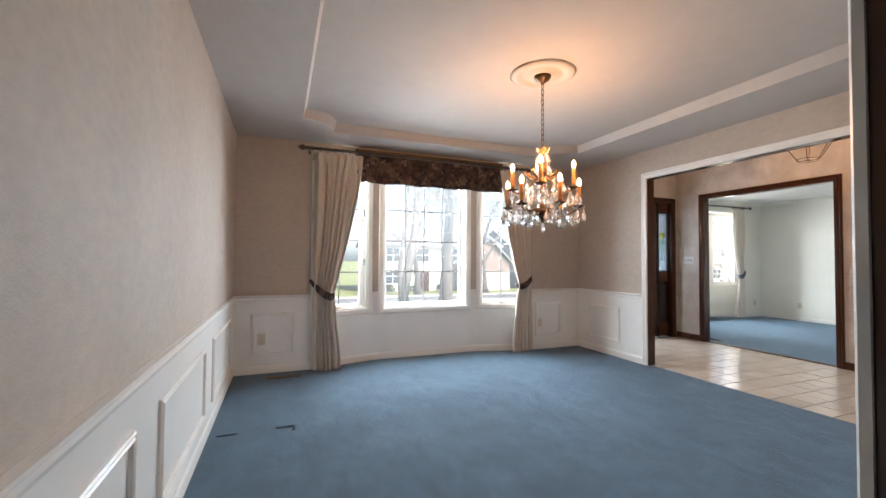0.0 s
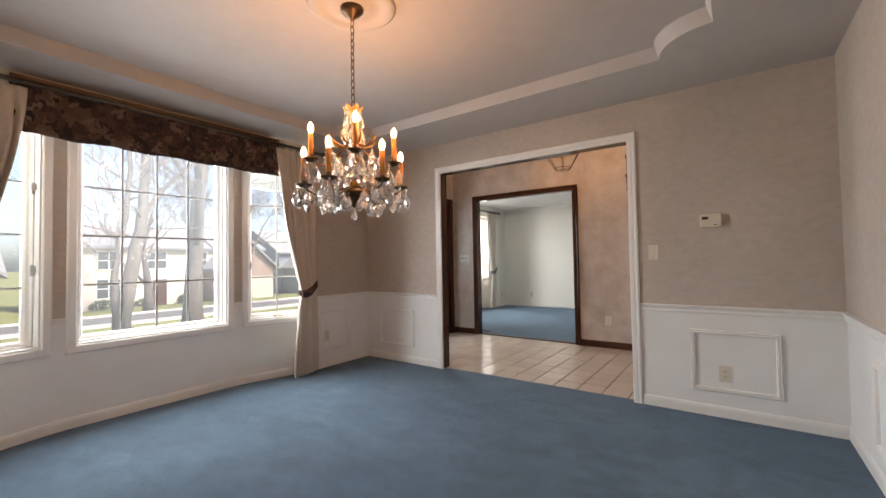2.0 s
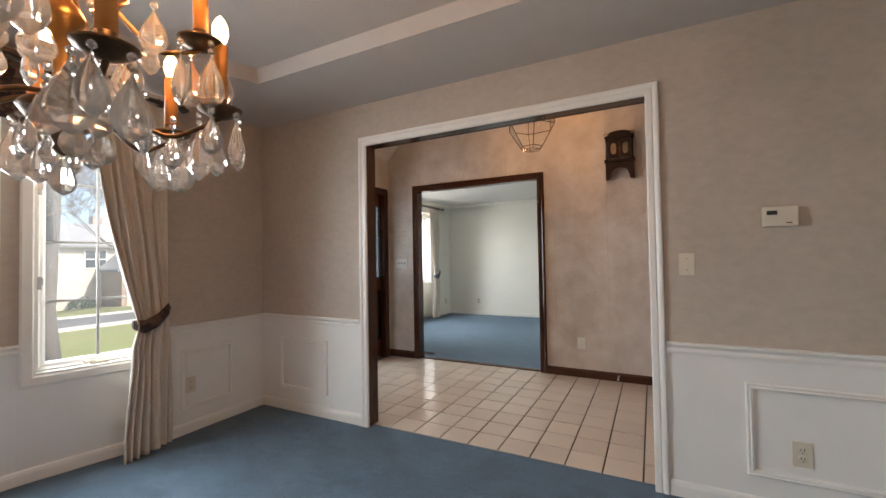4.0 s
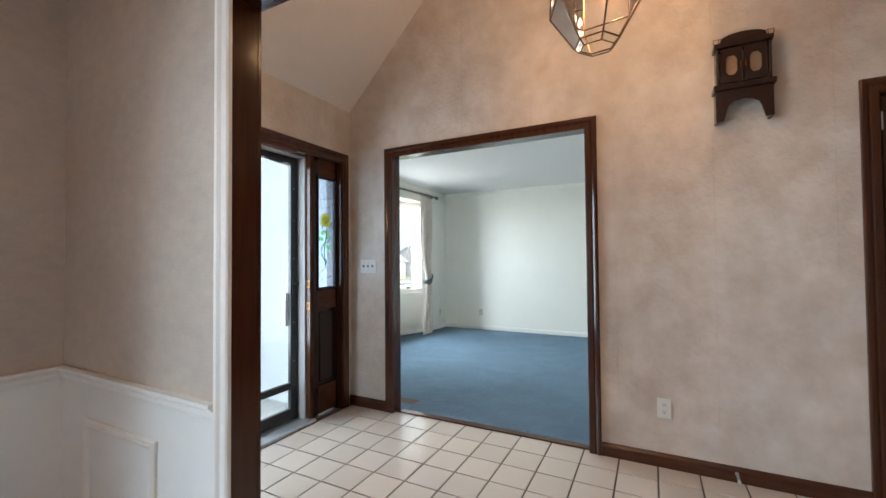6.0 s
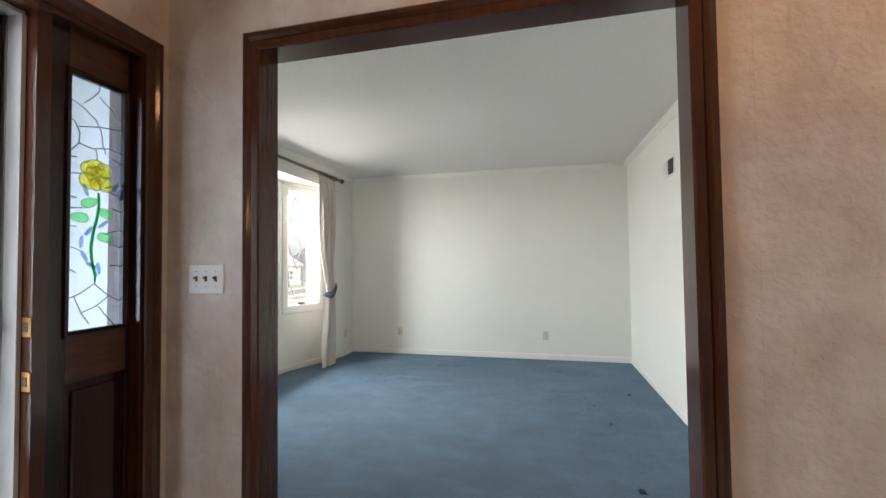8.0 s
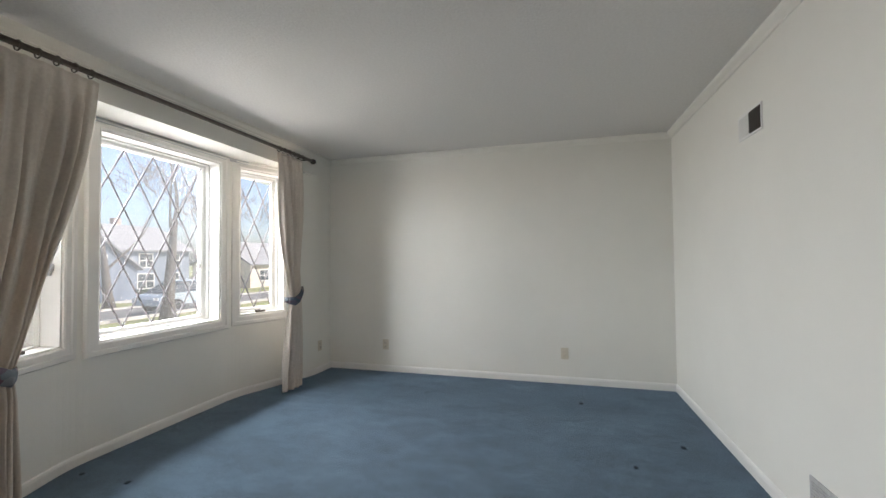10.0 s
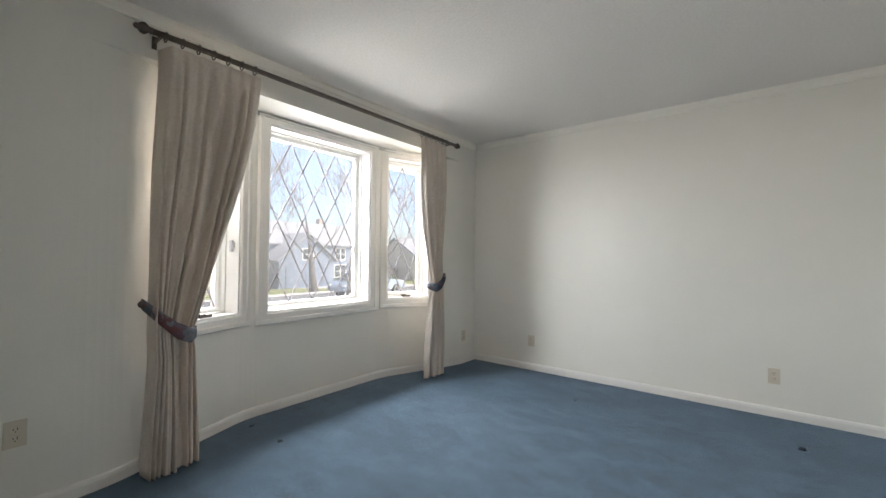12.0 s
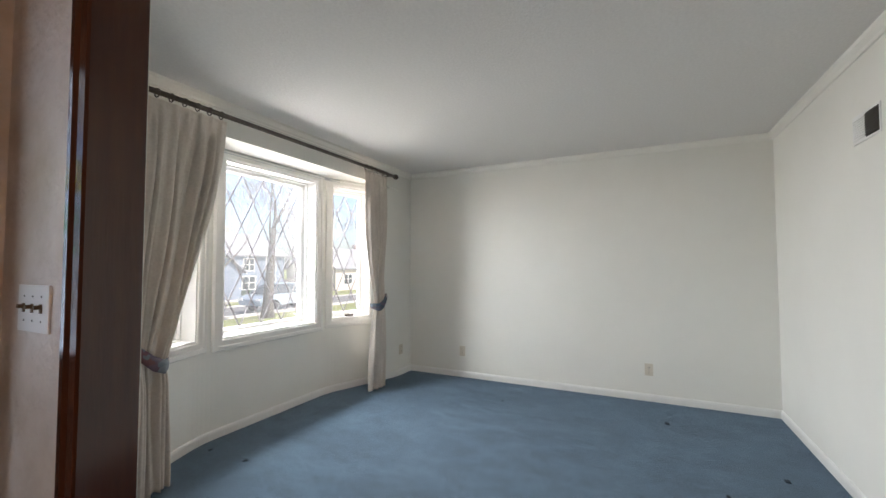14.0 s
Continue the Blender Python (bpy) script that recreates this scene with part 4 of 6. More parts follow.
# ---------------------------------------------------------------- front door, sidelight, storm door
M["stained_lead"] = mat("stained_glass_lead", (0.20, 0.20, 0.21), 0.5, 0.2)
M["obscure"] = clear("textured_white_glass", (0.78, 0.83, 0.90), 0.1, haze=0.13)
M["petal"] = clear("yellow_glass", (1.0, 0.97, 0.42), 0.1, haze=0.2)
M["petal_deep"] = clear("deep_yellow_glass", (1.0, 0.92, 0.34), 0.1, haze=0.2)
M["stemglass"] = clear("dark_green_glass", (0.12, 0.62, 0.25), 0.1, haze=0.25)
M["leafglass"] = clear("green_glass", (0.58, 0.98, 0.60), 0.1, haze=0.2)
M["blueglass"] = clear("blue_glass", (0.62, 0.78, 1.0), 0.1, haze=0.25)
X_DOOR0, X_POST, X_SIDE1, DOOR_H = 4.912, 5.772, 6.096, 2.082
y0, y1 = FN - 0.002, FN + 0.16
bm = boxes((4.870, y0, 0, X_DOOR0, y1, DOOR_H), (X_POST, y0 + 0.03, 0, X_POST + 0.04, y1, DOOR_H), (X_SIDE1, y0, 0, 6.14, y1, DOOR_H), (4.870, y0, DOOR_H, 6.14, y1, 2.105))
structure(link("door_frame", bm, M["stain"]), "dark stained front door frame with a sidelight post", "door frame")
casing("casing_front_door", 4.897, 6.106, 2.098, lambda u, z, o: (u, FN - o, z), M["stain"], "dark stained casing round the front door", width=0.072)
bm = boxes((4.90, FN - 0.01, -0.004, 5.80, FN + 0.22, 0.022), bevel=0.006)
structure(link("threshold_front_door", bm, M["alu"]), "grey metal front door sill", "threshold")

root = thing("sidelight", pose((X_POST + 0.04 + X_SIDE1) / 2, FN + 0.065, 0), "dark wood sidelight with a stained glass yellow rose", "sidelight")
SWD = X_SIDE1 - X_POST - 0.04
a, gx0, gx1, gz0, gz1 = SWD / 2, -0.078, 0.124, 1.026, 1.937
part("stile", boxes((-a, -0.02, 0, gx0, 0.02, DOOR_H), bevel=0.002), M["walnut"], root)
part("stile", boxes((gx1, -0.02, 0, a, 0.02, DOOR_H), bevel=0.002), M["walnut"], root)
for z0, z1 in ((0.022, 0.24), (0.86, gz0), (gz1, DOOR_H)):
    part("rail", boxes((gx0, -0.02, z0, gx1, 0.02, z1)), M["stain_h"], root)
bm = boxes((gx0, -0.004, 0.24, gx1, 0.010, 0.86))
box(bm, gx0 + 0.025, -0.013, 0.27, gx1 - 0.025, 0.0, 0.83, bevel=0.009)
part("lower_panel", bm, M["walnut"], root, "raised dark wood panel")
part("glass_bead", sweep(bmesh.new(), [(gx0, gz0), (gx0, gz1), (gx1, gz1), (gx1, gz0)], [(0.012, -0.020), (0.010, -0.030), (0.0, -0.030), (-0.010, -0.018), (-0.010, 0.0), (0.012, 0.0)], lambda u, z, o: (u, o, z), closed=True), M["walnut"], root)
part("glass_sheet", boxes((gx0 - 0.004, 0.002, gz0 - 0.004, gx1 + 0.004, 0.005, gz1 + 0.004)), M["obscure"], root, "pale textured glass")
gw, gh = gx1 - gx0, gz1 - gz0


def gp(u, v):
    """A place on the stained glass: u across, v up, both 0 to 1."""
    return (gx0 + gw * u, 0.0, gz0 + gh * v)


def glass_piece(name, outline, material, layer):
    bm = bmesh.new()
    pts = [gp(u, v) for u, v in outline]
    f = [bm.verts.new((x, -0.001 - layer * 0.001, z)) for x, _, z in pts]
    b = [bm.verts.new((x, 0.0015, z)) for x, _, z in pts]
    bm.faces.new(f)
    bm.faces.new(b[::-1])
    n = len(pts)
    for i in range(n):
        bm.faces.new((f[i], b[i], b[(i + 1) % n], f[(i + 1) % n]))
    part(name, bm, material, root)
    part("lead_came", tube(bmesh.new(), [(x, -0.0015 - layer * 0.001, z) for x, _, z in pts], 0.0010, 5, closed=True), M["stained_lead"], root)


def oval(cu, cv, ru, rv, turn, n=10, point=0.0):
    out = []
    for k in range(n):
        t = 2 * math.pi * k / n
        x, y = ru * math.cos(t) * (1 + point * math.cos(t)), rv * math.sin(t)
        c, s = math.cos(radians(turn)), math.sin(radians(turn))
        # keep shapes true although the sheet is tall
        out.append((cu + x * c - y * s, cv + (x * s + y * c) * gw / gh))
    return out


FU, FV = 0.51, 0.615
# the rose: broad outer petals, then the folded heart
for du, dv, ru, rv, turn in ((-0.15, -0.022, 0.13, 0.15, 20), (0.17, -0.026, 0.14, 0.14, -20), (-0.13, 0.028, 0.13, 0.13, -25), (0.14, 0.030, 0.13, 0.14, 25), (0.0, 0.048, 0.16, 0.09, 0)):
    glass_piece("petal", oval(FU + du, FV + dv, ru, rv, turn, 12), M["petal"], 0.3)
for du, dv, ru, rv, turn in ((-0.07, 0.004, 0.10, 0.15, 15), (0.08, 0.004, 0.10, 0.15, -15), (0.0, 0.020, 0.10, 0.10, 0)):
    glass_piece("petal", oval(FU + du, FV + dv, ru, rv, turn, 12), M["petal"], 1.4)
glass_piece("petal", oval(FU, FV - 0.030, 0.11, 0.12, 0, 12), M["petal_deep"], 2.2)
stem = [(0.55, 0.55), (0.56, 0.50), (0.53, 0.45), (0.46, 0.38), (0.43, 0.32), (0.46, 0.26), (0.51, 0.22), (0.50, 0.185)]
bm = tube(bmesh.new(), [(gp(u, v)[0], -0.0035, gp(u, v)[2]) for u, v in stem], [0.004, 0.0045, 0.005, 0.005, 0.005, 0.005, 0.005, 0.002], 6)
part("stem", bm, M["stemglass"], root, "dark green stem")
for u, v, tn in ((0.38, 0.505, 25), (0.28, 0.445, 175), (0.70, 0.468, 160), (0.66, 0.372, -15)):
    glass_piece("leaf", oval(u, v, 0.155, 0.085, tn, 10, 0.25), M["leafglass"], 0)
for u, v, tn in ((0.34, 0.556, 110), (0.86, 0.585, 60), (0.93, 0.555, 95), (0.64, 0.425, 40), (0.40, 0.395, 55), (0.28, 0.350, 85), (0.33, 0.295, 120), (0.45, 0.258, 150), (0.57, 0.245, 100)):
    glass_piece("ribbon", oval(u, v, 0.11, 0.030, tn), M["blueglass"], 0)


def leading(*places):
    """A bent lead line through places on the sheet."""
    pts = [Vector(gp(u, v)) for u, v in places]
    fine = []
    for a, b in zip(pts, pts[1:]):
        fine += [a.lerp(b, k / 3) for k in range(3)]
    part("lead_came", tube(bmesh.new(), [tuple(p) for p in fine + [pts[-1]]], 0.0017, 5), M["stained_lead"], root)


rnd = random.Random(21)
# short lines from both rims in to the flower, uneven and slightly arched
for k, v in enumerate((0.245, 0.325, 0.405, 0.475, 0.53, 0.595, 0.675)):
    for u0, u1 in ((0.0, 0.20 + 0.08 * (k % 2)), (1.0, 0.80 - 0.07 * (k % 3))):
        rise, sag = rnd.uniform(-0.022, 0.03), rnd.uniform(0.0, 0.012)
        leading((u0, v), ((u0 + u1) / 2, v + rise / 2 + sag), (u1, v + rise))
# large curved pieces above the rose
leading((0.0, 0.905), (0.25, 0.885), (0.50, 0.845), (0.60, 0.80), (0.62, 0.755), (0.68, 0.715))
leading((0.30, 0.900), (0.45, 0.935), (0.55, 0.965), (0.56, 1.0))
leading((0.55, 0.945), (0.78, 0.905), (1.0, 0.845))
leading((0.22, 0.800), (0.55, 0.820), (1.0, 0.835))
leading((0.0, 0.835), (0.16, 0.815), (0.24, 0.775), (0.22, 0.735), (0.10, 0.700))
leading((0.22, 0.735), (0.45, 0.725), (0.72, 0.742), (1.0, 0.730))
leading((0.50, 0.727), (0.53, 0.700), (0.52, 0.680))
# and under the stem
leading((0.0, 0.125), (0.28, 0.150), (0.50, 0.185), (0.72, 0.140), (1.0, 0.100))
leading((0.18, 0.140), (0.30, 0.070), (0.42, 0.030))
leading((0.30, 0.075), (0.55, 0.095), (0.76, 0.132))
leading((0.58, 0.092), (0.72, 0.050), (0.90, 0.0))
# brass strikes on the post's inner edge, facing the open doorway
for z in (1.07, 0.90):
    rt = thing("strike_plate", pose(X_POST, FN + 0.055, z), "brass strike plate on the door post", "strike plate", "strikes")
    part("plate", boxes((-0.003, -0.026, -0.030, 0.0, 0.012, 0.030), bevel=0.001), M["brass"], rt)
    part("latch_hole", boxes((-0.004, -0.014, -0.015, -0.0032, 0.004, 0.015)), M["dark"], rt)

# the wooden front door, swung wide open
root = thing("front_door", pose(X_DOOR0 + 0.004, FN + 0.05, 0.012, 0, 0, -117.5), "dark stained wooden front door standing open", "door")
part("leaf", boxes((0, -0.022, 0, 0.845, 0.022, 2.062), bevel=0.003), M["varnish"], root)
for x0, x1 in ((0.11, 0.385), (0.455, 0.735)):
    for z0, z1 in ((0.22, 0.80), (0.98, 1.58), (1.68, 1.92)):
        for s in (-1, 1):
            bm = bmesh.new()
            box(bm, x0, s * 0.018, z0, x1, s * 0.0245, z1, bevel=0.003)
            part("raised_panel", bm, M["varnish"], root)
for s in (-1, 1):
    part("deadbolt", lathe(bmesh.new(), [(0.03, 0), (0.03, 0.008), (0.018, 0.014), (0.016, 0.030), (0.002, 0.032)], 16, Matrix.Translation((0.790, s * 0.022, 1.06)) @ pose(0, 0, 0, -90 * s)), M["bronze"], root, "dark bronze deadbolt")
bm = tube(bmesh.new(), [(0.790, 0.03, 0.93), (0.790, 0.060, 0.92), (0.790, 0.082, 0.86), (0.790, 0.085, 0.78), (0.790, 0.070, 0.70), (0.790, 0.030, 0.66)], [0.010, 0.011, 0.012, 0.012, 0.011, 0.010], 10)
box(bm, 0.770, 0.022, 0.62, 0.810, 0.030, 0.99, bevel=0.003)
tube(bm, [(0.790, 0.03, 0.955), (0.790, 0.07, 0.962), (0.790, 0.09, 0.952)], [0.006, 0.010, 0.008], 8)
part("grip_handle", bm, M["black"], root, "dark curved grip handle with a thumb latch", smooth=True)
bm = tube(bmesh.new(), [(0.790, -0.02, 0.94), (0.790, -0.06, 0.94), (0.755, -0.065, 0.94), (0.685, -0.062, 0.935)], 0.009, 8)
part("lever_handle", bm, M["bronze"], root, smooth=True)
for z in (0.25, 1.03, 1.82):
    part("hinge", tube(bmesh.new(), [(-0.004, -0.024, z - 0.05), (-0.004, -0.024, z + 0.05)], 0.007, 8), M["brass"], root)

# the storm door
root = thing("storm_door", pose(4.930, FN + 0.165, 0.022), "black metal storm door with full clear glass", "storm door")
w, h = 0.824, 2.05
bm = boxes((0, -0.016, 0, 0.055, 0.016, h), bevel=0.003)
part("stile", bm, M["black"], root)
part("stile", boxes((w - 0.062, -0.016, 0, w, 0.016, h), bevel=0.003), M["black"], root)
for z0, z1 in ((0.0, 0.085), (0.235, 0.285), (h - 0.065, h)):
    part("rail", boxes((0.055, -0.016, z0, w - 0.062, 0.016, z1), bevel=0.003), M["black"], root)
for z0, z1 in ((0.285, h - 0.065), (0.085, 0.235)):
    g = part("pane", boxes((0.05, -0.002, z0 - 0.004, w - 0.057, 0.002, z1 + 0.004)), M["storm"], root)
    g.visible_shadow = False
bm = tube(bmesh.new(), [(0.16, -0.045, h - 0.055), (0.52, -0.045, h - 0.055)], 0.014, 10)
tube(bm, [(0.52, -0.045, h - 0.055), (0.70, -0.045, h - 0.055)], 0.005, 8)
box(bm, 0.68, -0.05, h - 0.065, 0.72, -0.014, h - 0.045)
part("door_closer", bm, M["black"], root, "black pneumatic door closer")
bm = boxes((w - 0.050, -0.024, 0.96, w - 0.018, -0.016, 1.14), bevel=0.002)
tube(bm, [(w - 0.034, -0.02, 1.055), (w - 0.034, -0.06, 1.055), (w - 0.07, -0.068, 1.055), (w - 0.115, -0.066, 1.05)], 0.007, 8)
part("latch_lever", bm, M["black"], root)
bm = boxes((w - 0.085, 0.02, 0.72, w - 0.050, 0.05, 0.98), bevel=0.008)
tube(bm, [(w - 0.066, 0.035, 0.98), (w - 0.06, 0.030, 1.05), (w - 0.05, 0.02, 1.10)], 0.004, 6)
part("hanging_pull", bm, M["alu"], root, "grey pull hanging outside the glass")
for z in (0.45, 0.75, 1.25, 1.55, 1.8):
    part("screw", boxes((w - 0.036, -0.018, z - 0.004, w - 0.028, -0.0155, z + 0.004)), M["alu"], root)
bm = boxes((5.755, FN + 0.135, 0.02, 5.772, FN + 0.20, DOOR_H), (4.912, FN + 0.135, 0.02, 4.929, FN + 0.20, DOOR_H), (4.912, FN + 0.12, DOOR_H - 0.014, 5.772, FN + 0.20, DOOR_H))
structure(link("storm_door_channel", bm, M["alu"]), "grey aluminium storm door channel", "door frame")
M["grey_jamb"] = mat("pale_grey_jamb_paint", (0.50, 0.49, 0.48), 0.5, var=(0.42, 0.41, 0.40), scale=10, stretch=(4, 4, 0.6))
bm = boxes((X_POST - 0.014, FN + 0.072, 0.022, X_POST - 0.0005, FN + 0.1345, DOOR_H - 0.016), (X_DOOR0 + 0.0005, FN + 0.080, DOOR_H - 0.0145, X_POST - 0.0005, FN + 0.1195, DOOR_H - 0.0005), bevel=0.002)
structure(link("weather_strip", bm, M["grey_jamb"]), "pale grey painted stop and weather strip on the door frame", "weather strip")

# ---------------------------------------------------------------- closet door
root = thing("closet_door", pose(FE + 0.012, 1.03, 0.01), "dark stained six-panel closet door, closed", "door")
part("leaf", boxes((0, -0.382, 0, 0.034, 0.382, 2.04), bevel=0.002), M["closet"], root)
for y0, y1 in ((-0.28, -0.045), (0.045, 0.28)):
    for z0, z1 in ((0.22, 0.80), (0.97, 1.55), (1.66, 1.90)):
        bm = bmesh.new()
        box(bm, -0.012, y0, z0, 0.001, y1, z1, bevel=0.010)
        part("raised_panel", bm, M["closet"], root)
for z in (0.25, 1.09, 1.92):
    part("hinge", tube(bmesh.new(), [(-0.010, 0.388, z - 0.045), (-0.010, 0.388, z + 0.045)], 0.006, 8), M["alu"], root, "steel hinge knuckle")
part("knob", lathe(bmesh.new(), [(0.026, 0), (0.026, 0.006), (0.010, 0.012), (0.010, 0.03), (0.026, 0.045), (0.024, 0.06), (0.004, 0.066)], 16, Matrix.Translation((0, -0.32, 0.93)) @ pose(0, 0, 0, 0, -90)), M["brass"], root, "brass knob")
casing("casing_closet", 0.636, 1.424, 2.072, lambda u, z, o: (FE - o, u, z), M["stain"], "dark stained closet door casing", width=0.075)
bm = boxes((FE - 0.001, 0.62, 0, FE + 0.061, 0.640, 2.07), (FE - 0.001, 1.42, 0, FE + 0.061, 1.44, 2.07), (FE - 0.001, 0.62, 2.07, FE + 0.061, 1.44, 2.09))
structure(link("jamb_closet", bm, M["stain"]), "dark stained closet jamb", "jamb")
slab("closet_back", [(FE + 0.064, 0.55), (FE + 0.10, 0.55), (FE + 0.10, 1.5), (FE + 0.064, 1.5)], 0, 2.2, M["stain"], "closed back of the closet doorway", "wall")

# spring door stop
root = thing("door_stop", pose(FE - 0.014, 2.05, 0.05), "small silver spring door stop on the baseboard", "door stop")
coil = [(-0.01 - 0.055 * k / 60, 0.006 * math.cos(k * 0.9), 0.006 * math.sin(k * 0.9) - 0.012 * (k / 60) ** 2) for k in range(61)]
part("spring", tube(bmesh.new(), coil, 0.0016, 5), M["alu"], root)
part("base", lathe(bmesh.new(), [(0.010, 0), (0.010, 0.004), (0.006, 0.012)], 10, pose(0, 0, 0, 0, -90)), M["alu"], root)
part("tip", lathe(bmesh.new(), [(0.008, 0), (0.008, 0.014), (0.005, 0.018)], 10, Matrix.Translation((-0.062, 0, -0.012)) @ pose(0, 0, 0, 0, -90)), M["white_plastic"], root)

# ---------------------------------------------------------------- wall curio cabinet
# amber tone of the lit wall, put into opaque panels in the door ovals
M["wall_view"] = mat("wall_view_amber", (0.36, 0.25, 0.16), 0.4, var=(0.30, 0.20, 0.12), scale=20)
root = thing("wall_cabinet", pose(FE, 1.985, 2.01), "small dark wooden curio cabinet on a bracket shelf", "cabinet")
CW, CD = 0.118, 0.085
part("back", boxes((-0.006, -CW, 0.20, -0.001, CW, 0.41)), M["sponge"], root, "pale back coloured like the wall")
for s in (-1, 1):
    part("side", boxes((-CD, s * CW - 0.006, 0.20, -0.013, s * CW + 0.006, 0.41)), M["walnut"], root)
    # arched bracket leg
    bm = bmesh.new()
    arc = [(0.0, 0.0), (0.035, 0.0), (0.05, 0.06)] + [(0.05 + 0.078 * (1 - math.cos(radians(a))), 0.06 + 0.055 * math.sin(radians(a))) for a in (30, 60, 90)]
    arc += [(0.128, 0.17), (0.0, 0.17)]
    f = [bm.verts.new((-CD + 0.012, s * (0.128 - u), v)) for u, v in arc]
    b = [bm.verts.new((-CD - 0.004, s * (0.128 - u), v)) for u, v in arc]
    bm.faces.new(f)
    bm.faces.new(b[::-1])
    for i in range(len(arc)):
        j = (i + 1) % len(arc)
        bm.faces.new((f[i], f[j], b[j], b[i]))
    part("apron", bm, M["walnut"], root)
    part("bracket", boxes((-CD, s * 0.122 - 0.008, 0.0, -0.001, s * 0.122 + 0.008, 0.17), bevel=0.004), M["walnut"], root)
    # door with a long octagonal light
    c = s * 0.054
    oct_ = [(-0.026, -0.035), (-0.012, -0.055), (0.012, -0.055), (0.026, -0.035), (0.026, 0.035), (0.012, 0.055), (-0.012, 0.055), (-0.026, 0.035)]
    rect = [(-0.05, -0.045), (-0.02, -0.095), (0.02, -0.095), (0.05, -0.045), (0.05, 0.045), (0.02, 0.095), (-0.02, 0.095), (-0.05, 0.045)]
    full = [(-0.05, -0.095), (0.05, -0.095), (0.05, 0.095), (-0.05, 0.095)]
    bm = bmesh.new()
    for x in (-CD - 0.006, -CD + 0.004):
        i_ = [bm.verts.new((x, c + u, 0.305 + v)) for u, v in oct_]
        o_ = [bm.verts.new((x, c + u, 0.305 + v)) for u, v in rect]
        for k in range(8):
            bm.faces.new((i_[k], i_[(k + 1) % 8], o_[(k + 1) % 8], o_[k]))
        q = [bm.verts.new((x, c + u, 0.305 + v)) for u, v in full]
        bm.faces.new((q[0], o_[1], o_[0]))
        bm.faces.new((q[1], o_[3], o_[2]))
        bm.faces.new((q[2], o_[5], o_[4]))
        bm.faces.new((q[3], o_[7], o_[6]))
        if x < -CD:
            i1 = i_
        else:
            for k in range(8):
                bm.faces.new((i1[k], i1[(k + 1) % 8], i_[(k + 1) % 8], i_[k]))
    dr = part("cabinet_door", bm, M["walnut"], root)
    # solid panel; its colour replaces the lit wall seen through the oval
    part("door_light", boxes((-CD + 0.005, c - 0.03, 0.245, -CD + 0.008, c + 0.03, 0.365)), M["wall_view"], dr, "opaque panel in dull amber standing in for the lit wall seen through")
    part("pull", boxes((-CD - 0.014, s * 0.010 - 0.004, 0.285, -CD - 0.006, s * 0.010 + 0.004, 0.315), bevel=0.002), M["brass"], dr, "small brass pull")
    part("column", lathe(bmesh.new(), [(0.007, 0.20), (0.009, 0.215), (0.006, 0.23), (0.007, 0.30), (0.006, 0.375), (0.009, 0.39), (0.007, 0.405)], 10, Matrix.Translation((-CD - 0.002, s * 0.116, 0))), M["walnut"], root, smooth=True)
    bm = tube(bmesh.new(), [(-CD, s * 0.135, 0.462), (-CD, s * 0.085, 0.462)], 0.0025, 6)
    for u in (0.135, 0.11, 0.085):
        lathe(bm, [(0.002, 0.0), (0.004, 0.008), (0.002, 0.016), (0.002, 0.028)], 6, Matrix.Translation((-CD, s * u, 0.438)))
    part("gallery_rail", bm, M["brass"], root, "little brass gallery rail")
part("shelf", boxes((-CD - 0.02, -0.140, 0.17, -0.001, 0.140, 0.20), bevel=0.006), M["walnut"], root)
part("top_board", boxes((-CD - 0.012, -0.134, 0.410, -0.001, 0.134, 0.436), bevel=0.005), M["walnut"], root)
bm = bmesh.new()
arc = [(-0.105, 0.436)] + [(0.105 * math.cos(radians(a)), 0.436 + 0.045 * math.sin(radians(a)) ** 0.7) for a in range(165, 14, -15)] + [(0.105, 0.436)]
f = [bm.verts.new((-CD - 0.006, u, v)) for u, v in arc]
b = [bm.verts.new((-CD + 0.006, u, v)) for u, v in arc]
bm.faces.new(f)
bm.faces.new(b[::-1])
for i in range(len(arc)):
    j = (i + 1) % len(arc)
    bm.faces.new((f[i], f[j], b[j], b[i]))
part("crest", bm, M["walnut"], root)

# ---------------------------------------------------------------- thermostat, grilles, floor registers, dents
root = thing("thermostat", facing(DE, 1.18, 1.43, (-1, 0)), "off-white plastic thermostat with a small display", "thermostat")
part("body", boxes((-0.068, 0, -0.047, 0.068, 0.032, 0.047), bevel=0.006), M["plastic"], root)
part("display", boxes((0.012, 0.0315, 0.008, 0.052, 0.0335, 0.028)), M["dark"], root, "dark grey display")
for x0, x1, z in ((0.005, 0.052, -0.012), (-0.030, -0.010, -0.008), (-0.052, -0.036, -0.008)):
    part("button_row", boxes((x0, 0.0315, z - 0.005, x1, 0.0335, z + 0.004), bevel=0.001), M["plastic"], root)
part("slider", boxes((-0.042, 0.0315, -0.034, -0.020, 0.035, -0.029)), M["dark"], root)

root = thing("return_grille", facing(8.55, LS, 2.02, (0, 1)), "white wall grille, half of it a dark open louvre", "air grille")
part("frame", boxes((-0.14, 0, -0.075, 0.14, 0.006, 0.075), bevel=0.002), M["white_plastic"], root)
# solid dark sheet on the frame stands in for the shaded opening
part("opening", boxes((-0.130, 0.0055, -0.062, -0.002, 0.0075, 0.062)), M["dark"], root)
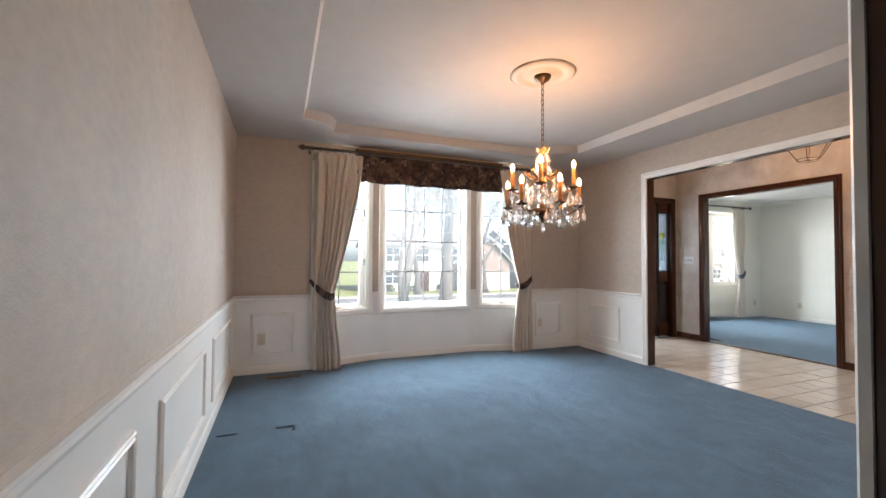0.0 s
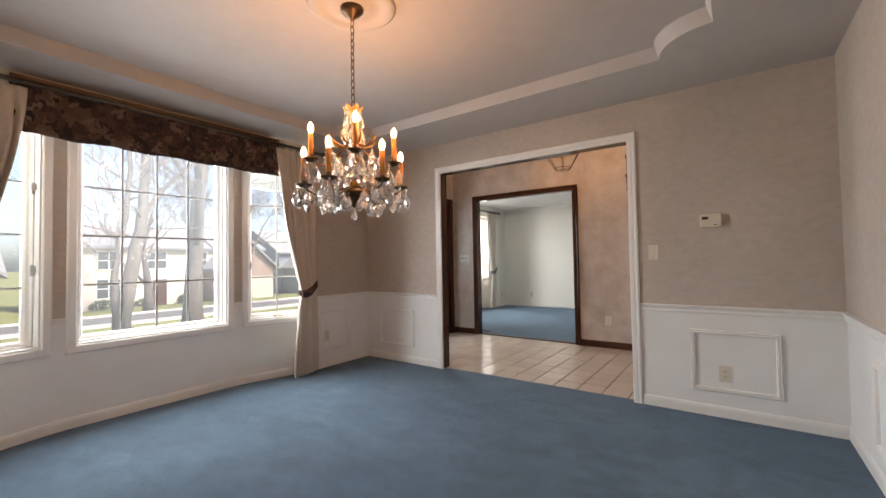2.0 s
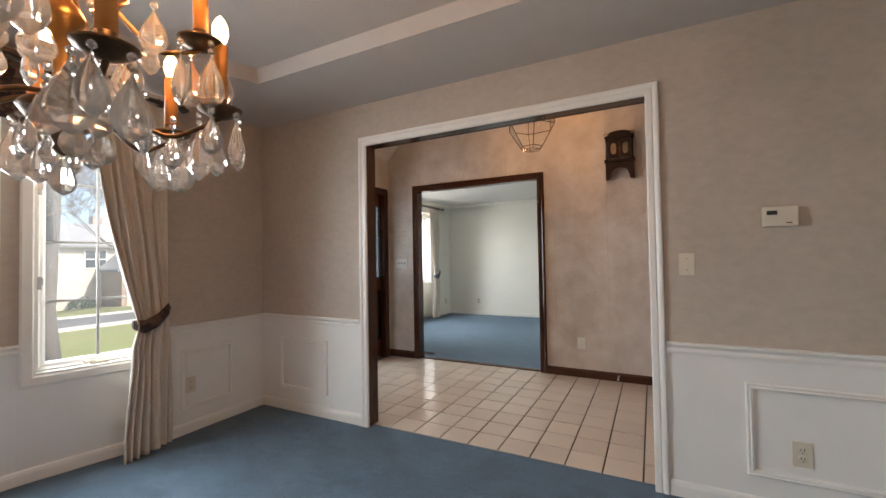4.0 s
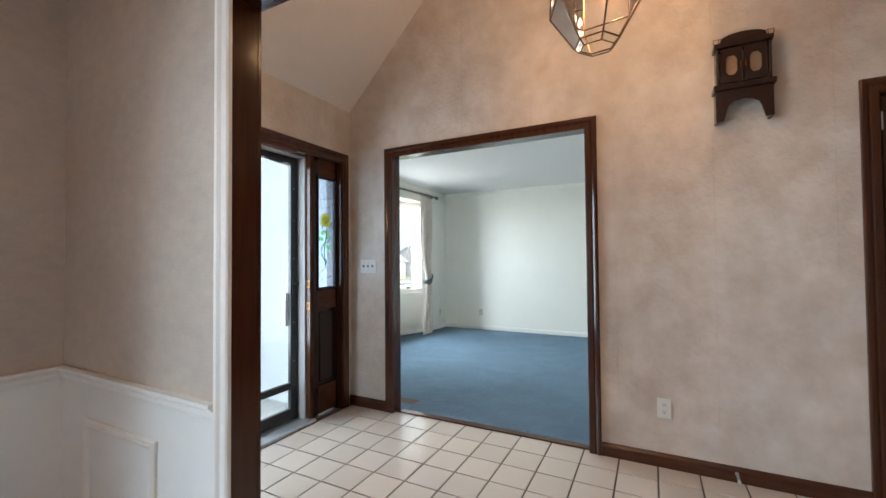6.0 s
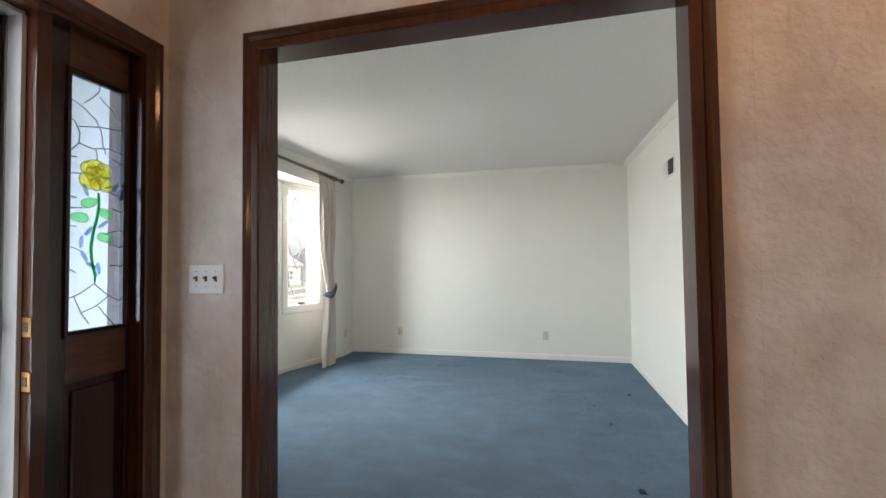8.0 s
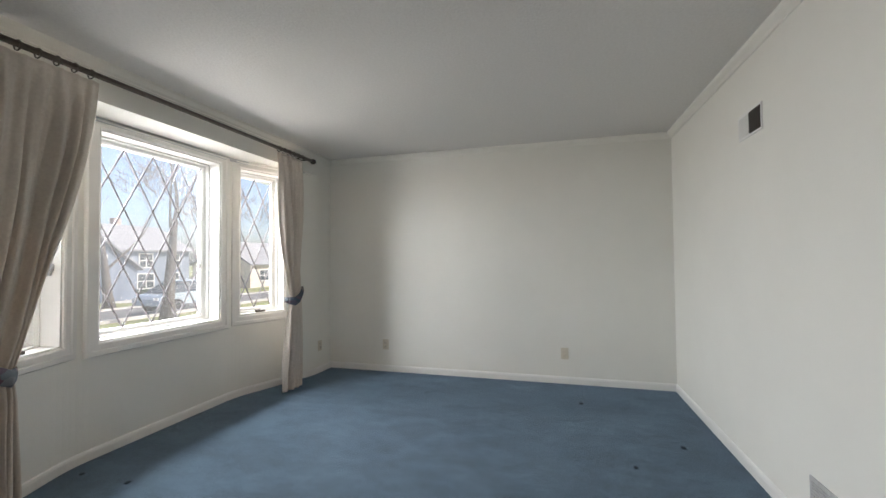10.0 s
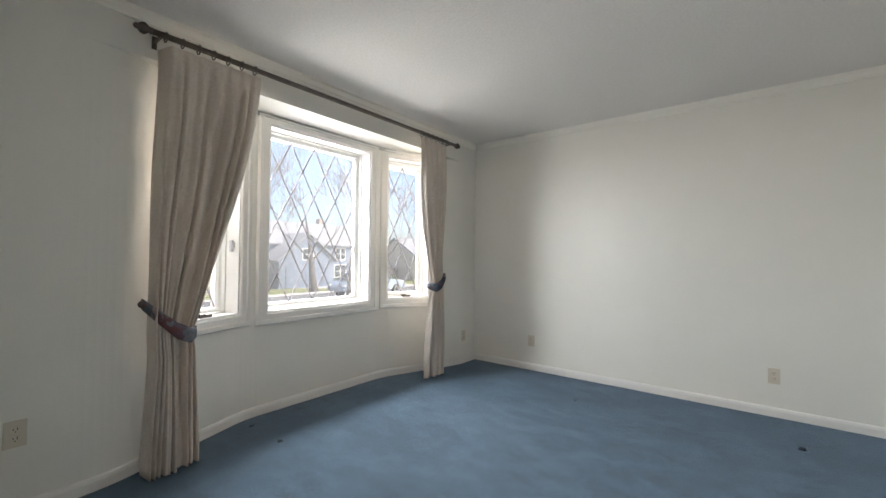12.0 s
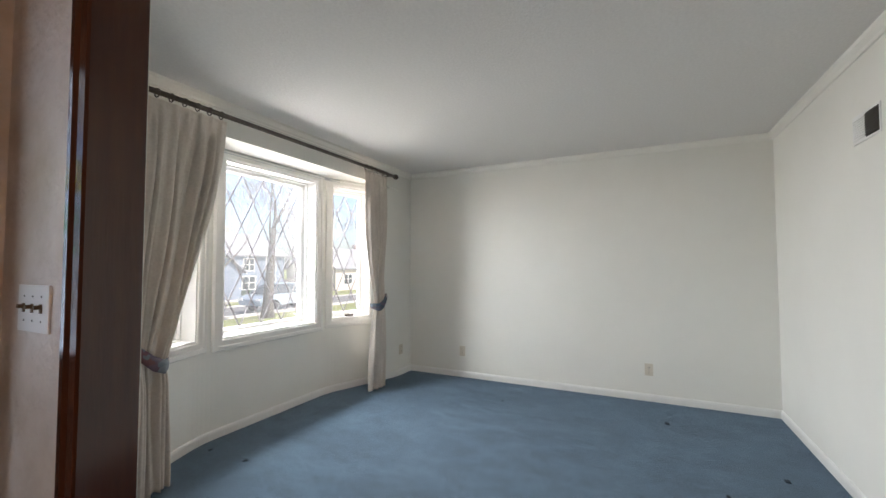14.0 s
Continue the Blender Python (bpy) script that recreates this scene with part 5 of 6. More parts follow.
for k in range(9):
    z = -0.052 + k * 0.013
    part("slat", boxes((-0.130, 0.007, z - 0.002, -0.002, 0.012, z + 0.003)), M["pewter"], root)
    part("slat", boxes((0.002, 0.006, z - 0.003, 0.130, 0.011, z + 0.005)), M["white_plastic"], root)


root = thing("wall_register", facing(7.93, LS, 0.205, (0, 1)), "grey metal wall register just above the baseboard", "air grille")
part("frame", boxes((-0.15, 0, -0.08, 0.15, 0.006, 0.08), bevel=0.002), M["grey_jamb"], root)
for k in range(9):
    z = -0.056 + k * 0.014
    part("slat", boxes((-0.132, 0.0055, z - 0.003, 0.132, 0.011, z + 0.004)), M["grey_jamb"], root)


def floor_register(x, y, w, d, label):
    root = thing("floor_register", pose(x, y, 0), label, "floor register")
    part("frame", boxes((-w / 2, -d / 2, 0, w / 2, d / 2, 0.006), bevel=0.002), M["bronze"], root)
    n = int(w / 0.02)
    for k in range(n):
        xx = -w / 2 + 0.015 + (w - 0.03) * k / (n - 1)
        part("louvre", boxes((xx - 0.002, -d / 2 + 0.012, 0.005, xx + 0.002, d / 2 - 0.012, 0.009)), M["dark"], root)
    return root


floor_register(0.43, 4.60, 0.32, 0.09, "brown metal floor register set in the carpet")
floor_register(6.495, 4.42, 0.10, 0.24, "dark metal floor register set in the carpet")
# near-black colour stands in for the shade of marks in the carpet
M["dent"] = mat("dent_shade_pile", (0.014, 0.026, 0.040), 1.0, var=(0.02, 0.036, 0.055), scale=60, bump=0.5, bump_scale=200)


def dent(x, y, pieces):
    root = thing("carpet_dent", pose(x, y, 0), "furniture dent in the blue carpet, its shade put in as dark colour", "carpet dent", "carpet dents")
    for x0, y0, x1, y1 in pieces:
        bm = bmesh.new()
        box(bm, x0, y0, -0.002, x1, y1, 0.005, bevel=0.003)
        part("shaded_pile", bm, M["dent"], root)


dent(0.076, 3.29, [(-0.063, -0.011, 0.063, 0.011)])
dent(0.441, 3.30, [(-0.063, -0.011, 0.063, 0.011), (0.045, -0.075, 0.063, -0.011)])
rnd = random.Random(8)
for x, y in ((8.16, 2.775), (7.24, 2.77), (8.55, 2.85), (6.95, 2.90), (7.65, 6.03), (7.65, 5.67), (9.60, 3.10), (9.55, 4.49), (8.9, 2.5)):
    w = rnd.uniform(0.012, 0.022)
    dent(x, y, [(-w, -w * 0.8, w, w * 0.8)])

# ---------------------------------------------------------------- chandelier
CX, CY = 2.14, 2.66
M["candle"] = mat("amber_candle_sleeve", (0.80, 0.33, 0.075), 0.5, var=(0.68, 0.27, 0.06), scale=20)
M["bulb"] = glow("lit_candle_bulb", (1.0, 0.72, 0.40), 2.2)
crystal = bpy.data.materials.new("cut_crystal")
crystal.use_nodes = True
cb = crystal.node_tree.nodes["Principled BSDF"]
cb.inputs["Base Color"].default_value = (1, 0.98, 0.95, 1)
cb.inputs["Roughness"].default_value = 0.03
cb.inputs["Transmission Weight"].default_value = 0.78
cb.inputs["IOR"].default_value = 1.55
M["crystal"] = crystal

bm = bmesh.new()
lathe(bm, [(0.02, 0.0), (0.05, -0.014), (0.10, -0.014), (0.115, -0.006), (0.16, -0.006), (0.175, -0.016), (0.215, -0.014), (0.235, 0.0)], 48, Matrix.Translation((CX, CY, H + 0.085)))
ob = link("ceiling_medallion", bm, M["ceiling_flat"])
ob.data.polygons.foreach_set("use_smooth", [True] * len(ob.data.polygons))
structure(ob, "round white plaster medallion above the chandelier", "ceiling medallion")

chand = thing("chandelier", pose(CX, CY, H + 0.07), "bronze crystal chandelier with lit candle bulbs and amber sleeves", "chandelier")
Z0 = -(H + 0.07)
part("canopy", lathe(bmesh.new(), [(0.062, 0.0), (0.060, -0.012), (0.045, -0.030), (0.018, -0.045), (0.010, -0.060)], 24), M["bronze"], chand, smooth=True)
ztop, zbot = 2.46, 1.985
nl = 13
for k in range(nl):
    zc = ztop - (ztop - zbot) * (k + 0.5) / nl
    hh = (ztop - zbot) / nl * 0.66
    pts = []
    for q in range(12):
        t = 2 * math.pi * q / 12
        a, z = 0.010 * math.cos(t), hh * math.sin(t)
        pts.append((a if k % 2 else 0, 0 if k % 2 else a, Z0 + zc + z))
    part("chain_link", tube(bmesh.new(), pts, 0.0028, 6, closed=True), M["bronze"], chand, smooth=True)
# body: crown, column, bowl, finial
part("crown", lathe(bmesh.new(), [(0.006, 1.992), (0.010, 1.985), (0.022, 1.970), (0.024, 1.960), (0.016, 1.948), (0.012, 1.935)], 16, Matrix.Translation((0, 0, Z0))), M["candle"], chand, "amber crown", smooth=True)
for k in range(6):
    t = radians(60 * k + 10)
    bm = bmesh.new()
    rows = []
    for d, z, w in ((0.012, 1.962, 0.006), (0.030, 1.966, 0.016), (0.046, 1.976, 0.014), (0.054, 1.990, 0.003)):
        rows.append([bm.verts.new((d * math.cos(t) - q * w * math.sin(t), d * math.sin(t) + q * w * math.cos(t), Z0 + z + 0.004 * abs(q))) for q in (-1, 0, 1)])
    for a, b in zip(rows, rows[1:]):
        for q in range(2):
            bm.faces.new((a[q], a[q + 1], b[q + 1], b[q]))
    ob = part("crown_leaf", bm, M["candle"], chand, "amber leaf", smooth=True)
    so = ob.modifiers.new("leaf", "SOLIDIFY")
    so.thickness = 0.002
part("column", lathe(bmesh.new(), [(0.012, 1.97), (0.012, 1.90), (0.022, 1.88), (0.028, 1.86), (0.014, 1.83), (0.012, 1.74), (0.028, 1.72), (0.036, 1.70), (0.018, 1.67), (0.014, 1.60), (0.03, 1.575), (0.022, 1.55)], 16, Matrix.Translation((0, 0, Z0))), M["brass"], chand, smooth=True)
part("bowl", lathe(bmesh.new(), [(0.012, 1.56), (0.055, 1.545), (0.062, 1.535), (0.045, 1.51), (0.020, 1.49), (0.012, 1.475), (0.016, 1.465), (0.004, 1.455)], 20, Matrix.Translation((0, 0, Z0))), M["bronze"], chand, smooth=True)

# one faceted drop and one bead, shared
bm = bmesh.new()
lathe(bm, [(0.0006, 0.0), (0.003, -0.006), (0.013, -0.024), (0.0200, -0.042), (0.021, -0.052), (0.014, -0.064), (0.002, -0.072)], 8)
for v in bm.verts:
    v.co.y *= 0.55
bmesh.ops.recalc_face_normals(bm, faces=bm.faces)
drop_mesh = bpy.data.meshes.new("crystal_drop")
bm.to_mesh(drop_mesh)
bm.free()
drop_mesh.materials.append(M["crystal"])
bm = bmesh.new()
bmesh.ops.create_icosphere(bm, subdivisions=1, radius=0.0075)
bead_mesh = bpy.data.meshes.new("crystal_bead")
bm.to_mesh(bead_mesh)
bm.free()
bead_mesh.materials.append(M["crystal"])
rnd = random.Random(4)


def hang(x, y, z, size=1.0, beads=1):
    """A drop on its beads from a point under the frame."""
    zz = z
    for k in range(beads):
        o = new("crystal_bead", bead_mesh)
        o.parent = chand
        o.location = (x, y, Z0 + zz - 0.008)
        zz -= 0.016
    o = new("crystal_drop", drop_mesh)
    o.parent = chand
    o.location = (x, y, Z0 + zz)
    o.rotation_euler = (0, 0, rnd.uniform(0, 6.28))
    o.scale = (size, size, size)


def arm(angle, r, z_root, z_pan, z_top, drops):
    c, s = math.cos(radians(angle)), math.sin(radians(angle))

    def P(d, z):
        return (d * c, d * s, Z0 + z)
    pts = []
    for k in range(13):
        t = k / 12
        d = 0.02 + (r - 0.02) * t
        z = z_root + (z_pan - 0.012 - z_root) * t - 0.055 * math.sin(math.pi * min(1, t * 1.25)) * (1 - 0.3 * t) + 0.03 * math.sin(2 * math.pi * t)
        pts.append(P(d, z))
    a = part("arm", tube(bmesh.new(), pts, 0.0048, 8), M["bronze"] if z_pan < 1.6 else M["brass"], chand, smooth=True)
    m = Matrix.Translation((r * c, r * s, Z0))
    part("drip_pan", lathe(bmesh.new(), [(0.004, z_pan - 0.014), (0.020, z_pan - 0.010), (0.040, z_pan + 0.002), (0.042, z_pan + 0.006), (0.018, z_pan), (0.012, z_pan + 0.012), (0.014, z_pan + 0.026), (0.004, z_pan + 0.027)], 16, m), M["bronze"], a, smooth=True)
    part("candle_sleeve", lathe(bmesh.new(), [(0.0140, z_pan + 0.026), (0.0135, z_top - 0.052), (0.0105, z_top - 0.050)], 14, m), M["candle"], a, smooth=True)
    part("bulb", lathe(bmesh.new(), [(0.007, z_top - 0.050), (0.0125, z_top - 0.040), (0.0158, z_top - 0.026), (0.0145, z_top - 0.010), (0.008, z_top + 0.004), (0.001, z_top + 0.012)], 14, m), M["bulb"], a, smooth=True)
    for k in range(drops):
        t = radians(angle + 360 * k / drops + 35)
        hang(r * c + 0.038 * math.cos(t), r * s + 0.038 * math.sin(t), z_pan - 0.002, rnd.choice((1.1, 1.25, 1.4, 1.5)), rnd.choice((1, 1, 2)))
    return P


for k in range(4):
    arm(51 + 90 * k, 0.215, 1.78, 1.70, 1.885, 4)
for k in range(6):
    arm(21 + 60 * k, 0.25, 1.56, 1.565, 1.755, 5)
for k in range(6):
    t = radians(60 * k + 12)
    hang(0.040 * math.cos(t), 0.040 * math.sin(t), 1.968, 1.15, 1)
    hang(0.045 * math.cos(t + 0.5), 0.045 * math.sin(t + 0.5), 1.90, 1.25, 1)
    hang(0.058 * math.cos(t + 0.2), 0.058 * math.sin(t + 0.2), 1.53, 1.0, 1)
for k in range(8):
    t = radians(45 * k + 8)
    hang(0.10 * math.cos(t), 0.10 * math.sin(t), 1.70 - 0.02 * (k % 2), 1.2, 1)
    hang(0.165 * math.cos(t + 0.2), 0.165 * math.sin(t + 0.2), 1.56, 1.1, 2)
    hang(0.14 * math.cos(t - 0.15), 0.14 * math.sin(t - 0.15), 1.76, 1.2, 1)
hang(0, 0, 1.455, 1.0, 0)
# brass leaves curling off the upper column
for k in range(8):
    t = radians(45 * k + 20)
    pts = [(d * math.cos(t), d * math.sin(t), Z0 + z) for d, z in ((0.02, 1.80), (0.06, 1.775), (0.10, 1.79), (0.125, 1.815), (0.115, 1.835))]
    part("scroll_leaf", tube(bmesh.new(), pts, [0.003, 0.006, 0.008, 0.006, 0.002], 6), M["brass"], chand, smooth=True)

# ---------------------------------------------------------------- entry lantern
LX, LY = 5.37, 2.655
lan = thing("entry_lantern", pose(LX, LY, 4.575), "hanging brass lantern of clear glass panes, lit", "lantern")
ZL = -4.575
levels = [(0.075, 2.212), (0.10, 2.235), (0.215, 2.415), (0.200, 2.78), (0.10, 2.93), (0.03, 2.96)]
ring = [[(r * math.cos(radians(60 * k + 22)), r * math.sin(radians(60 * k + 22)), ZL + z) for k in range(6)] for r, z in levels]
for i, rg in enumerate(ring):
    for k in range(6):
        part("came", tube(bmesh.new(), [rg[k], rg[(k + 1) % 6]], 0.004 if i else 0.003, 6), M["bronze"], lan)
        if i:
            part("came", tube(bmesh.new(), [ring[i - 1][k], rg[k]], 0.004, 6), M["bronze"], lan)
            bm = bmesh.new()
            q = [Vector(v) for v in (ring[i - 1][k], ring[i - 1][(k + 1) % 6], rg[(k + 1) % 6], rg[k])]
            bm.faces.new([bm.verts.new(v) for v in q])
            g = part("pane", bm, M["clear"], lan)
            g.visible_shadow = False
part("stem", tube(bmesh.new(), [(0, 0, ZL + 2.50), (0, 0, ZL + 2.97)], 0.006, 8), M["brass"], lan)
part("canopy", lathe(bmesh.new(), [(0.065, 0.0), (0.06, -0.02), (0.02, -0.045)], 20), M["brass"], lan, smooth=True)
for k in range(34):
    zc = 2.985 + (4.53 - 2.985) * (k + 0.5) / 34
    pts = [((0.011 * math.cos(t) if k % 2 else 0), (0 if k % 2 else 0.011 * math.cos(t)), ZL + zc + 0.030 * math.sin(t)) for t in [2 * math.pi * q / 10 for q in range(10)]]
    part("chain_link", tube(bmesh.new(), pts, 0.003, 5, closed=True), M["brass"], lan)
for k in range(6):
    c, s = math.cos(radians(60 * k)), math.sin(radians(60 * k))
    part("candle_arm", tube(bmesh.new(), [(0.006 * c, 0.006 * s, ZL + 2.53), (0.04 * c, 0.04 * s, ZL + 2.505), (0.075 * c, 0.075 * s, ZL + 2.52), (0.08 * c, 0.08 * s, ZL + 2.545)], 0.004, 6), M["brass"], lan)
    m = Matrix.Translation((0.08 * c, 0.08 * s, ZL))
    part("candle_sleeve", lathe(bmesh.new(), [(0.016, 2.545), (0.016, 2.55), (0.010, 2.552), (0.010, 2.62), (0.008, 2.622)], 12, m), M["white_plastic"], lan, smooth=True)
    part("bulb", lathe(bmesh.new(), [(0.006, 2.622), (0.012, 2.632), (0.013, 2.645), (0.006, 2.665), (0.001, 2.672)], 12, m), M["bulb"], lan, smooth=True)
# ---------------------------------------------------------------- porch
M["siding"] = mat("white_porch_paint", (0.80, 0.81, 0.82), 0.5, var=(0.76, 0.77, 0.78), scale=3, bump=0.05)
M["concrete"] = mat("pale_concrete", (0.52, 0.50, 0.46), 0.85, var=(0.44, 0.42, 0.39), scale=6, bump=0.3, bump_scale=60, two=0.1, two_scale=1.5)
PX0, PX1, PY1 = 4.50, 6.17, 6.15
bm = boxes((PX0, 4.98, -0.60, 6.27, PY1, -0.09))
box(bm, PX0, PY1, -0.60, 6.12, PY1 + 0.33, -0.24)
structure(link("porch_floor", bm, M["concrete"]), "pale concrete porch slab with a step", "porch")
bm = boxes((PX0 - 0.6, 5.0, 2.44, 6.165, 7.40, 2.52), (6.165, 6.06, 2.44, 11.0, 7.40, 2.52), (PX0 - 0.6, 7.40, 2.40, 11.0, 7.44, 2.62))
structure(link("porch_ceiling", bm, M["siding"]), "white porch soffit with a fascia board", "soffit")
bm = boxes((6.17, 4.985, -0.5, 6.27, 5.98, 2.60))
structure(link("porch_side_wall", bm, M["siding"]), "white painted porch side wall", "wall")
bm = boxes((6.06, 5.98, -0.5, 6.17, 6.08, 2.43), (6.17, 5.98, -0.5, 6.30, 6.06, 2.60), bevel=0.004)
structure(link("porch_corner_board", bm, M["siding"]), "white corner board at the porch", "trim")
root = thing("porch_light", pose(5.05, 5.62, 2.44), "flush round white porch ceiling light", "ceiling light")
part("base", lathe(bmesh.new(), [(0.12, 0.0), (0.12, -0.012), (0.09, -0.02)], 24), M["siding"], root, smooth=True)
part("dome", lathe(bmesh.new(), [(0.085, -0.015), (0.08, -0.04), (0.05, -0.058), (0.005, -0.064)], 24), M["white_plastic"], root, smooth=True)

root = thing("porch_railing", pose(5.98, 6.06, -0.09), "white painted stair railing with square balusters", "railing")
part("newel_post", boxes((-0.04, -0.04, 0, 0.04, 0.04, 1.07), (-0.05, -0.05, 0, 0.05, 0.05, 0.03), (-0.046, -0.046, 1.07, 0.046, 0.046, 1.085), bevel=0.004), M["siding"], root)
part("newel_post", boxes((-0.04, 0.73, -0.36, 0.04, 0.81, 0.60), (-0.046, 0.724, 0.60, 0.046, 0.816, 0.615), bevel=0.004), M["siding"], root)


def slope_bar(z0, z1, w, h):
    bm = bmesh.new()
    vs = [bm.verts.new((x, y, z + dz)) for x in (-w, w) for y, z in ((0.04, z0), (0.73, z1)) for dz in (-h, h)]
    for q in ((0, 1, 3, 2), (4, 6, 7, 5), (0, 4, 5, 1), (2, 3, 7, 6), (0, 2, 6, 4), (1, 5, 7, 3)):
        bm.faces.new([vs[i] for i in q])
    return bm


part("hand_rail", slope_bar(1.0, 0.52, 0.03, 0.03), M["siding"], root)
part("lower_rail", slope_bar(0.16, -0.30, 0.018, 0.022), M["siding"], root)
for k in range(6):
    t = (k + 1) / 7
    y = 0.04 + 0.69 * t
    part("baluster", boxes((-0.011, y - 0.011, 0.15 - 0.46 * t, 0.011, y + 0.011, 0.98 - 0.48 * t)), M["siding"], root)
root = thing("garden_ornament", pose(5.78, 5.55, -0.09), "small dark stone ornament on the porch floor", "ornament")
bm = bmesh.new()
bmesh.ops.create_icosphere(bm, subdivisions=3, radius=0.05)
for v in bm.verts:
    v.co = Vector((v.co.x * 1.4, v.co.y, v.co.z * 0.8 + 0.036)) * (1 + 0.18 * noise.noise(v.co * 30))
    v.co.z = max(0, v.co.z)
part("body", bm, mat("dark_stone", (0.08, 0.08, 0.075), 0.8, var=(0.14, 0.14, 0.13), scale=40, bump=0.4), root, smooth=True)

# ---------------------------------------------------------------- ground, street
M["grass"] = mat("spring_lawn", (0.15, 0.19, 0.055), 0.95, var=(0.22, 0.20, 0.085), scale=1.2, amount=0.2, bump=0.6, bump_scale=40, two=0.15, two_scale=0.2)
M["asphalt"] = mat("worn_asphalt", (0.16, 0.155, 0.15), 0.9, var=(0.12, 0.118, 0.115), scale=3, bump=0.3, bump_scale=80)


def gz(y):
    """Height of the ground, which falls away from the house to the street."""
    return -0.45 - 1.75 * max(0.0, min(1.0, (y - 9.0) / 33.0))


bm = bmesh.new()
ys = (-600, 9.0, 14, 19.2, 27.3, 34, 42, 60, 120, 600)
rows = [[bm.verts.new((x, y, gz(y))) for x in (-600, -60, 0, 60, 600)] for y in ys]
for a, b in zip(rows, rows[1:]):
    for k in range(4):
        bm.faces.new((a[k], a[k + 1], b[k + 1], b[k]))
structure(link("ground", bm, M["grass"]), "spring lawn falling away to the street and the horizon", "ground")


def sheet(name, corners, up, material, label, category):
    """A paved strip that follows the ground; corners in plan."""
    bm = bmesh.new()
    hi = [bm.verts.new((x, y, gz(y) + up)) for x, y in corners]
    lo = [bm.verts.new((x, y, gz(y) - 0.15)) for x, y in corners]
    bm.faces.new(hi)
    bm.faces.new(lo[::-1])
    n = len(corners)
    for k in range(n):
        bm.faces.new((lo[k], lo[(k + 1) % n], hi[(k + 1) % n], hi[k]))
    return structure(link(name, bm, material), label, category)


sheet("road", [(-200, 19.5), (200, 19.5), (200, 27), (-200, 27)], 0.012, M["asphalt"], "pale worn residential street", "road")
sheet("kerb_near", [(-200, 19.2), (200, 19.2), (200, 19.5), (-200, 19.5)], 0.12, M["concrete"], "concrete kerb", "kerb")
sheet("kerb_far", [(-200, 27), (200, 27), (200, 27.3), (-200, 27.3)], 0.12, M["concrete"], "concrete kerb", "kerb")
sheet("front_walk", [(4.6, 6.48), (6.1, 6.48), (6.1, 9.0), (4.6, 9.0)], 0.010, M["concrete"], "concrete front walk", "pavement")
sheet("driveway", [(-3.5, 9.0), (12.5, 9.0), (12.5, 12.0), (-3.5, 12.0)], 0.010, M["concrete"], "pale concrete driveway before the house", "pavement")
sheet("driveway_apron", [(-3.5, 12.0), (2.0, 12.0), (2.0, 19.2), (-3.5, 19.2)], 0.010, M["concrete"], "pale concrete driveway running to the street", "pavement")
sheet("driveway_across", [(29, 27.3), (36, 27.3), (36, 41.5), (29, 41.5)], 0.010, M["concrete"], "pale concrete driveway across the street", "pavement")

# ---------------------------------------------------------------- trees
M["bark"] = mat("grey_bark", (0.14, 0.12, 0.105), 0.95, var=(0.075, 0.065, 0.058), scale=14, amount=0.15, bump=0.8, bump_scale=30, stretch=(3, 3, 0.6))
M["twig"] = mat("budding_twigs", (0.15, 0.12, 0.105), 0.95, var=(0.11, 0.085, 0.075), scale=6)


def tree(x, y, height, girth, seed, label, lean=(0, 0), fork=0.35, depth=6, twig=0.006):
    """A bare tree: tapering trunk, limbs and fine twigs."""
    rnd = random.Random(seed)
    root = thing("tree", pose(x, y, gz(y)), label, "tree", "street trees")
    trunk, crown = bmesh.new(), bmesh.new()

    def grow(p, d, length, r, level):
        n = 5 if level < 2 else 3
        pts, rad = [p.copy()], [r * (1.35 if level == 0 else 1.0)]
        q = p.copy()
        for k in range(n):
            d = (d + Vector((rnd.uniform(-1, 1), rnd.uniform(-1, 1), rnd.uniform(-0.3, 0.6))) * (0.07 + 0.05 * level)).normalized()
            q = q + d * (length / n)
            pts.append(q.copy())
            rad.append(max(twig, r * (1 - 0.55 * (k + 1) / n)))
        tube(trunk if level < 2 else crown, pts, rad, 10 if level == 0 else (6 if level < 3 else 3))
        if level >= depth:
            return
        kids = 3 if level == 0 else rnd.choice((2, 3, 3))
        for c in range(kids):
            t = rnd.uniform(0.45, 0.95) if c else 1.0
            i = min(n, max(1, round(t * n)))
            ang = rnd.uniform(0, 6.283)
            side = Vector((math.cos(ang), math.sin(ang), rnd.uniform(0.1, 0.7)))
            nd = (d * (0.9 if c == 0 else 0.55) + side * (0.45 if c == 0 else 0.75)).normalized()
            grow(pts[i], nd, length * rnd.uniform(0.6, 0.85), rad[i] * (rnd.uniform(0.65, 0.85) if c == 0 else rnd.uniform(0.38, 0.62)), level + 1)
    grow(Vector((0, 0, -0.1)), Vector((lean[0], lean[1], 1)).normalized(), height * fork, girth, 0)
    part("trunk", trunk, M["bark"], root, smooth=True)
    part("crown", crown, M["twig"], root, "bare crown of fine twigs")
    return root


tree(15.3, 29.0, 17, 0.42, 31, "large spreading bare street tree with grey bark", fork=0.24, depth=8, twig=0.011)


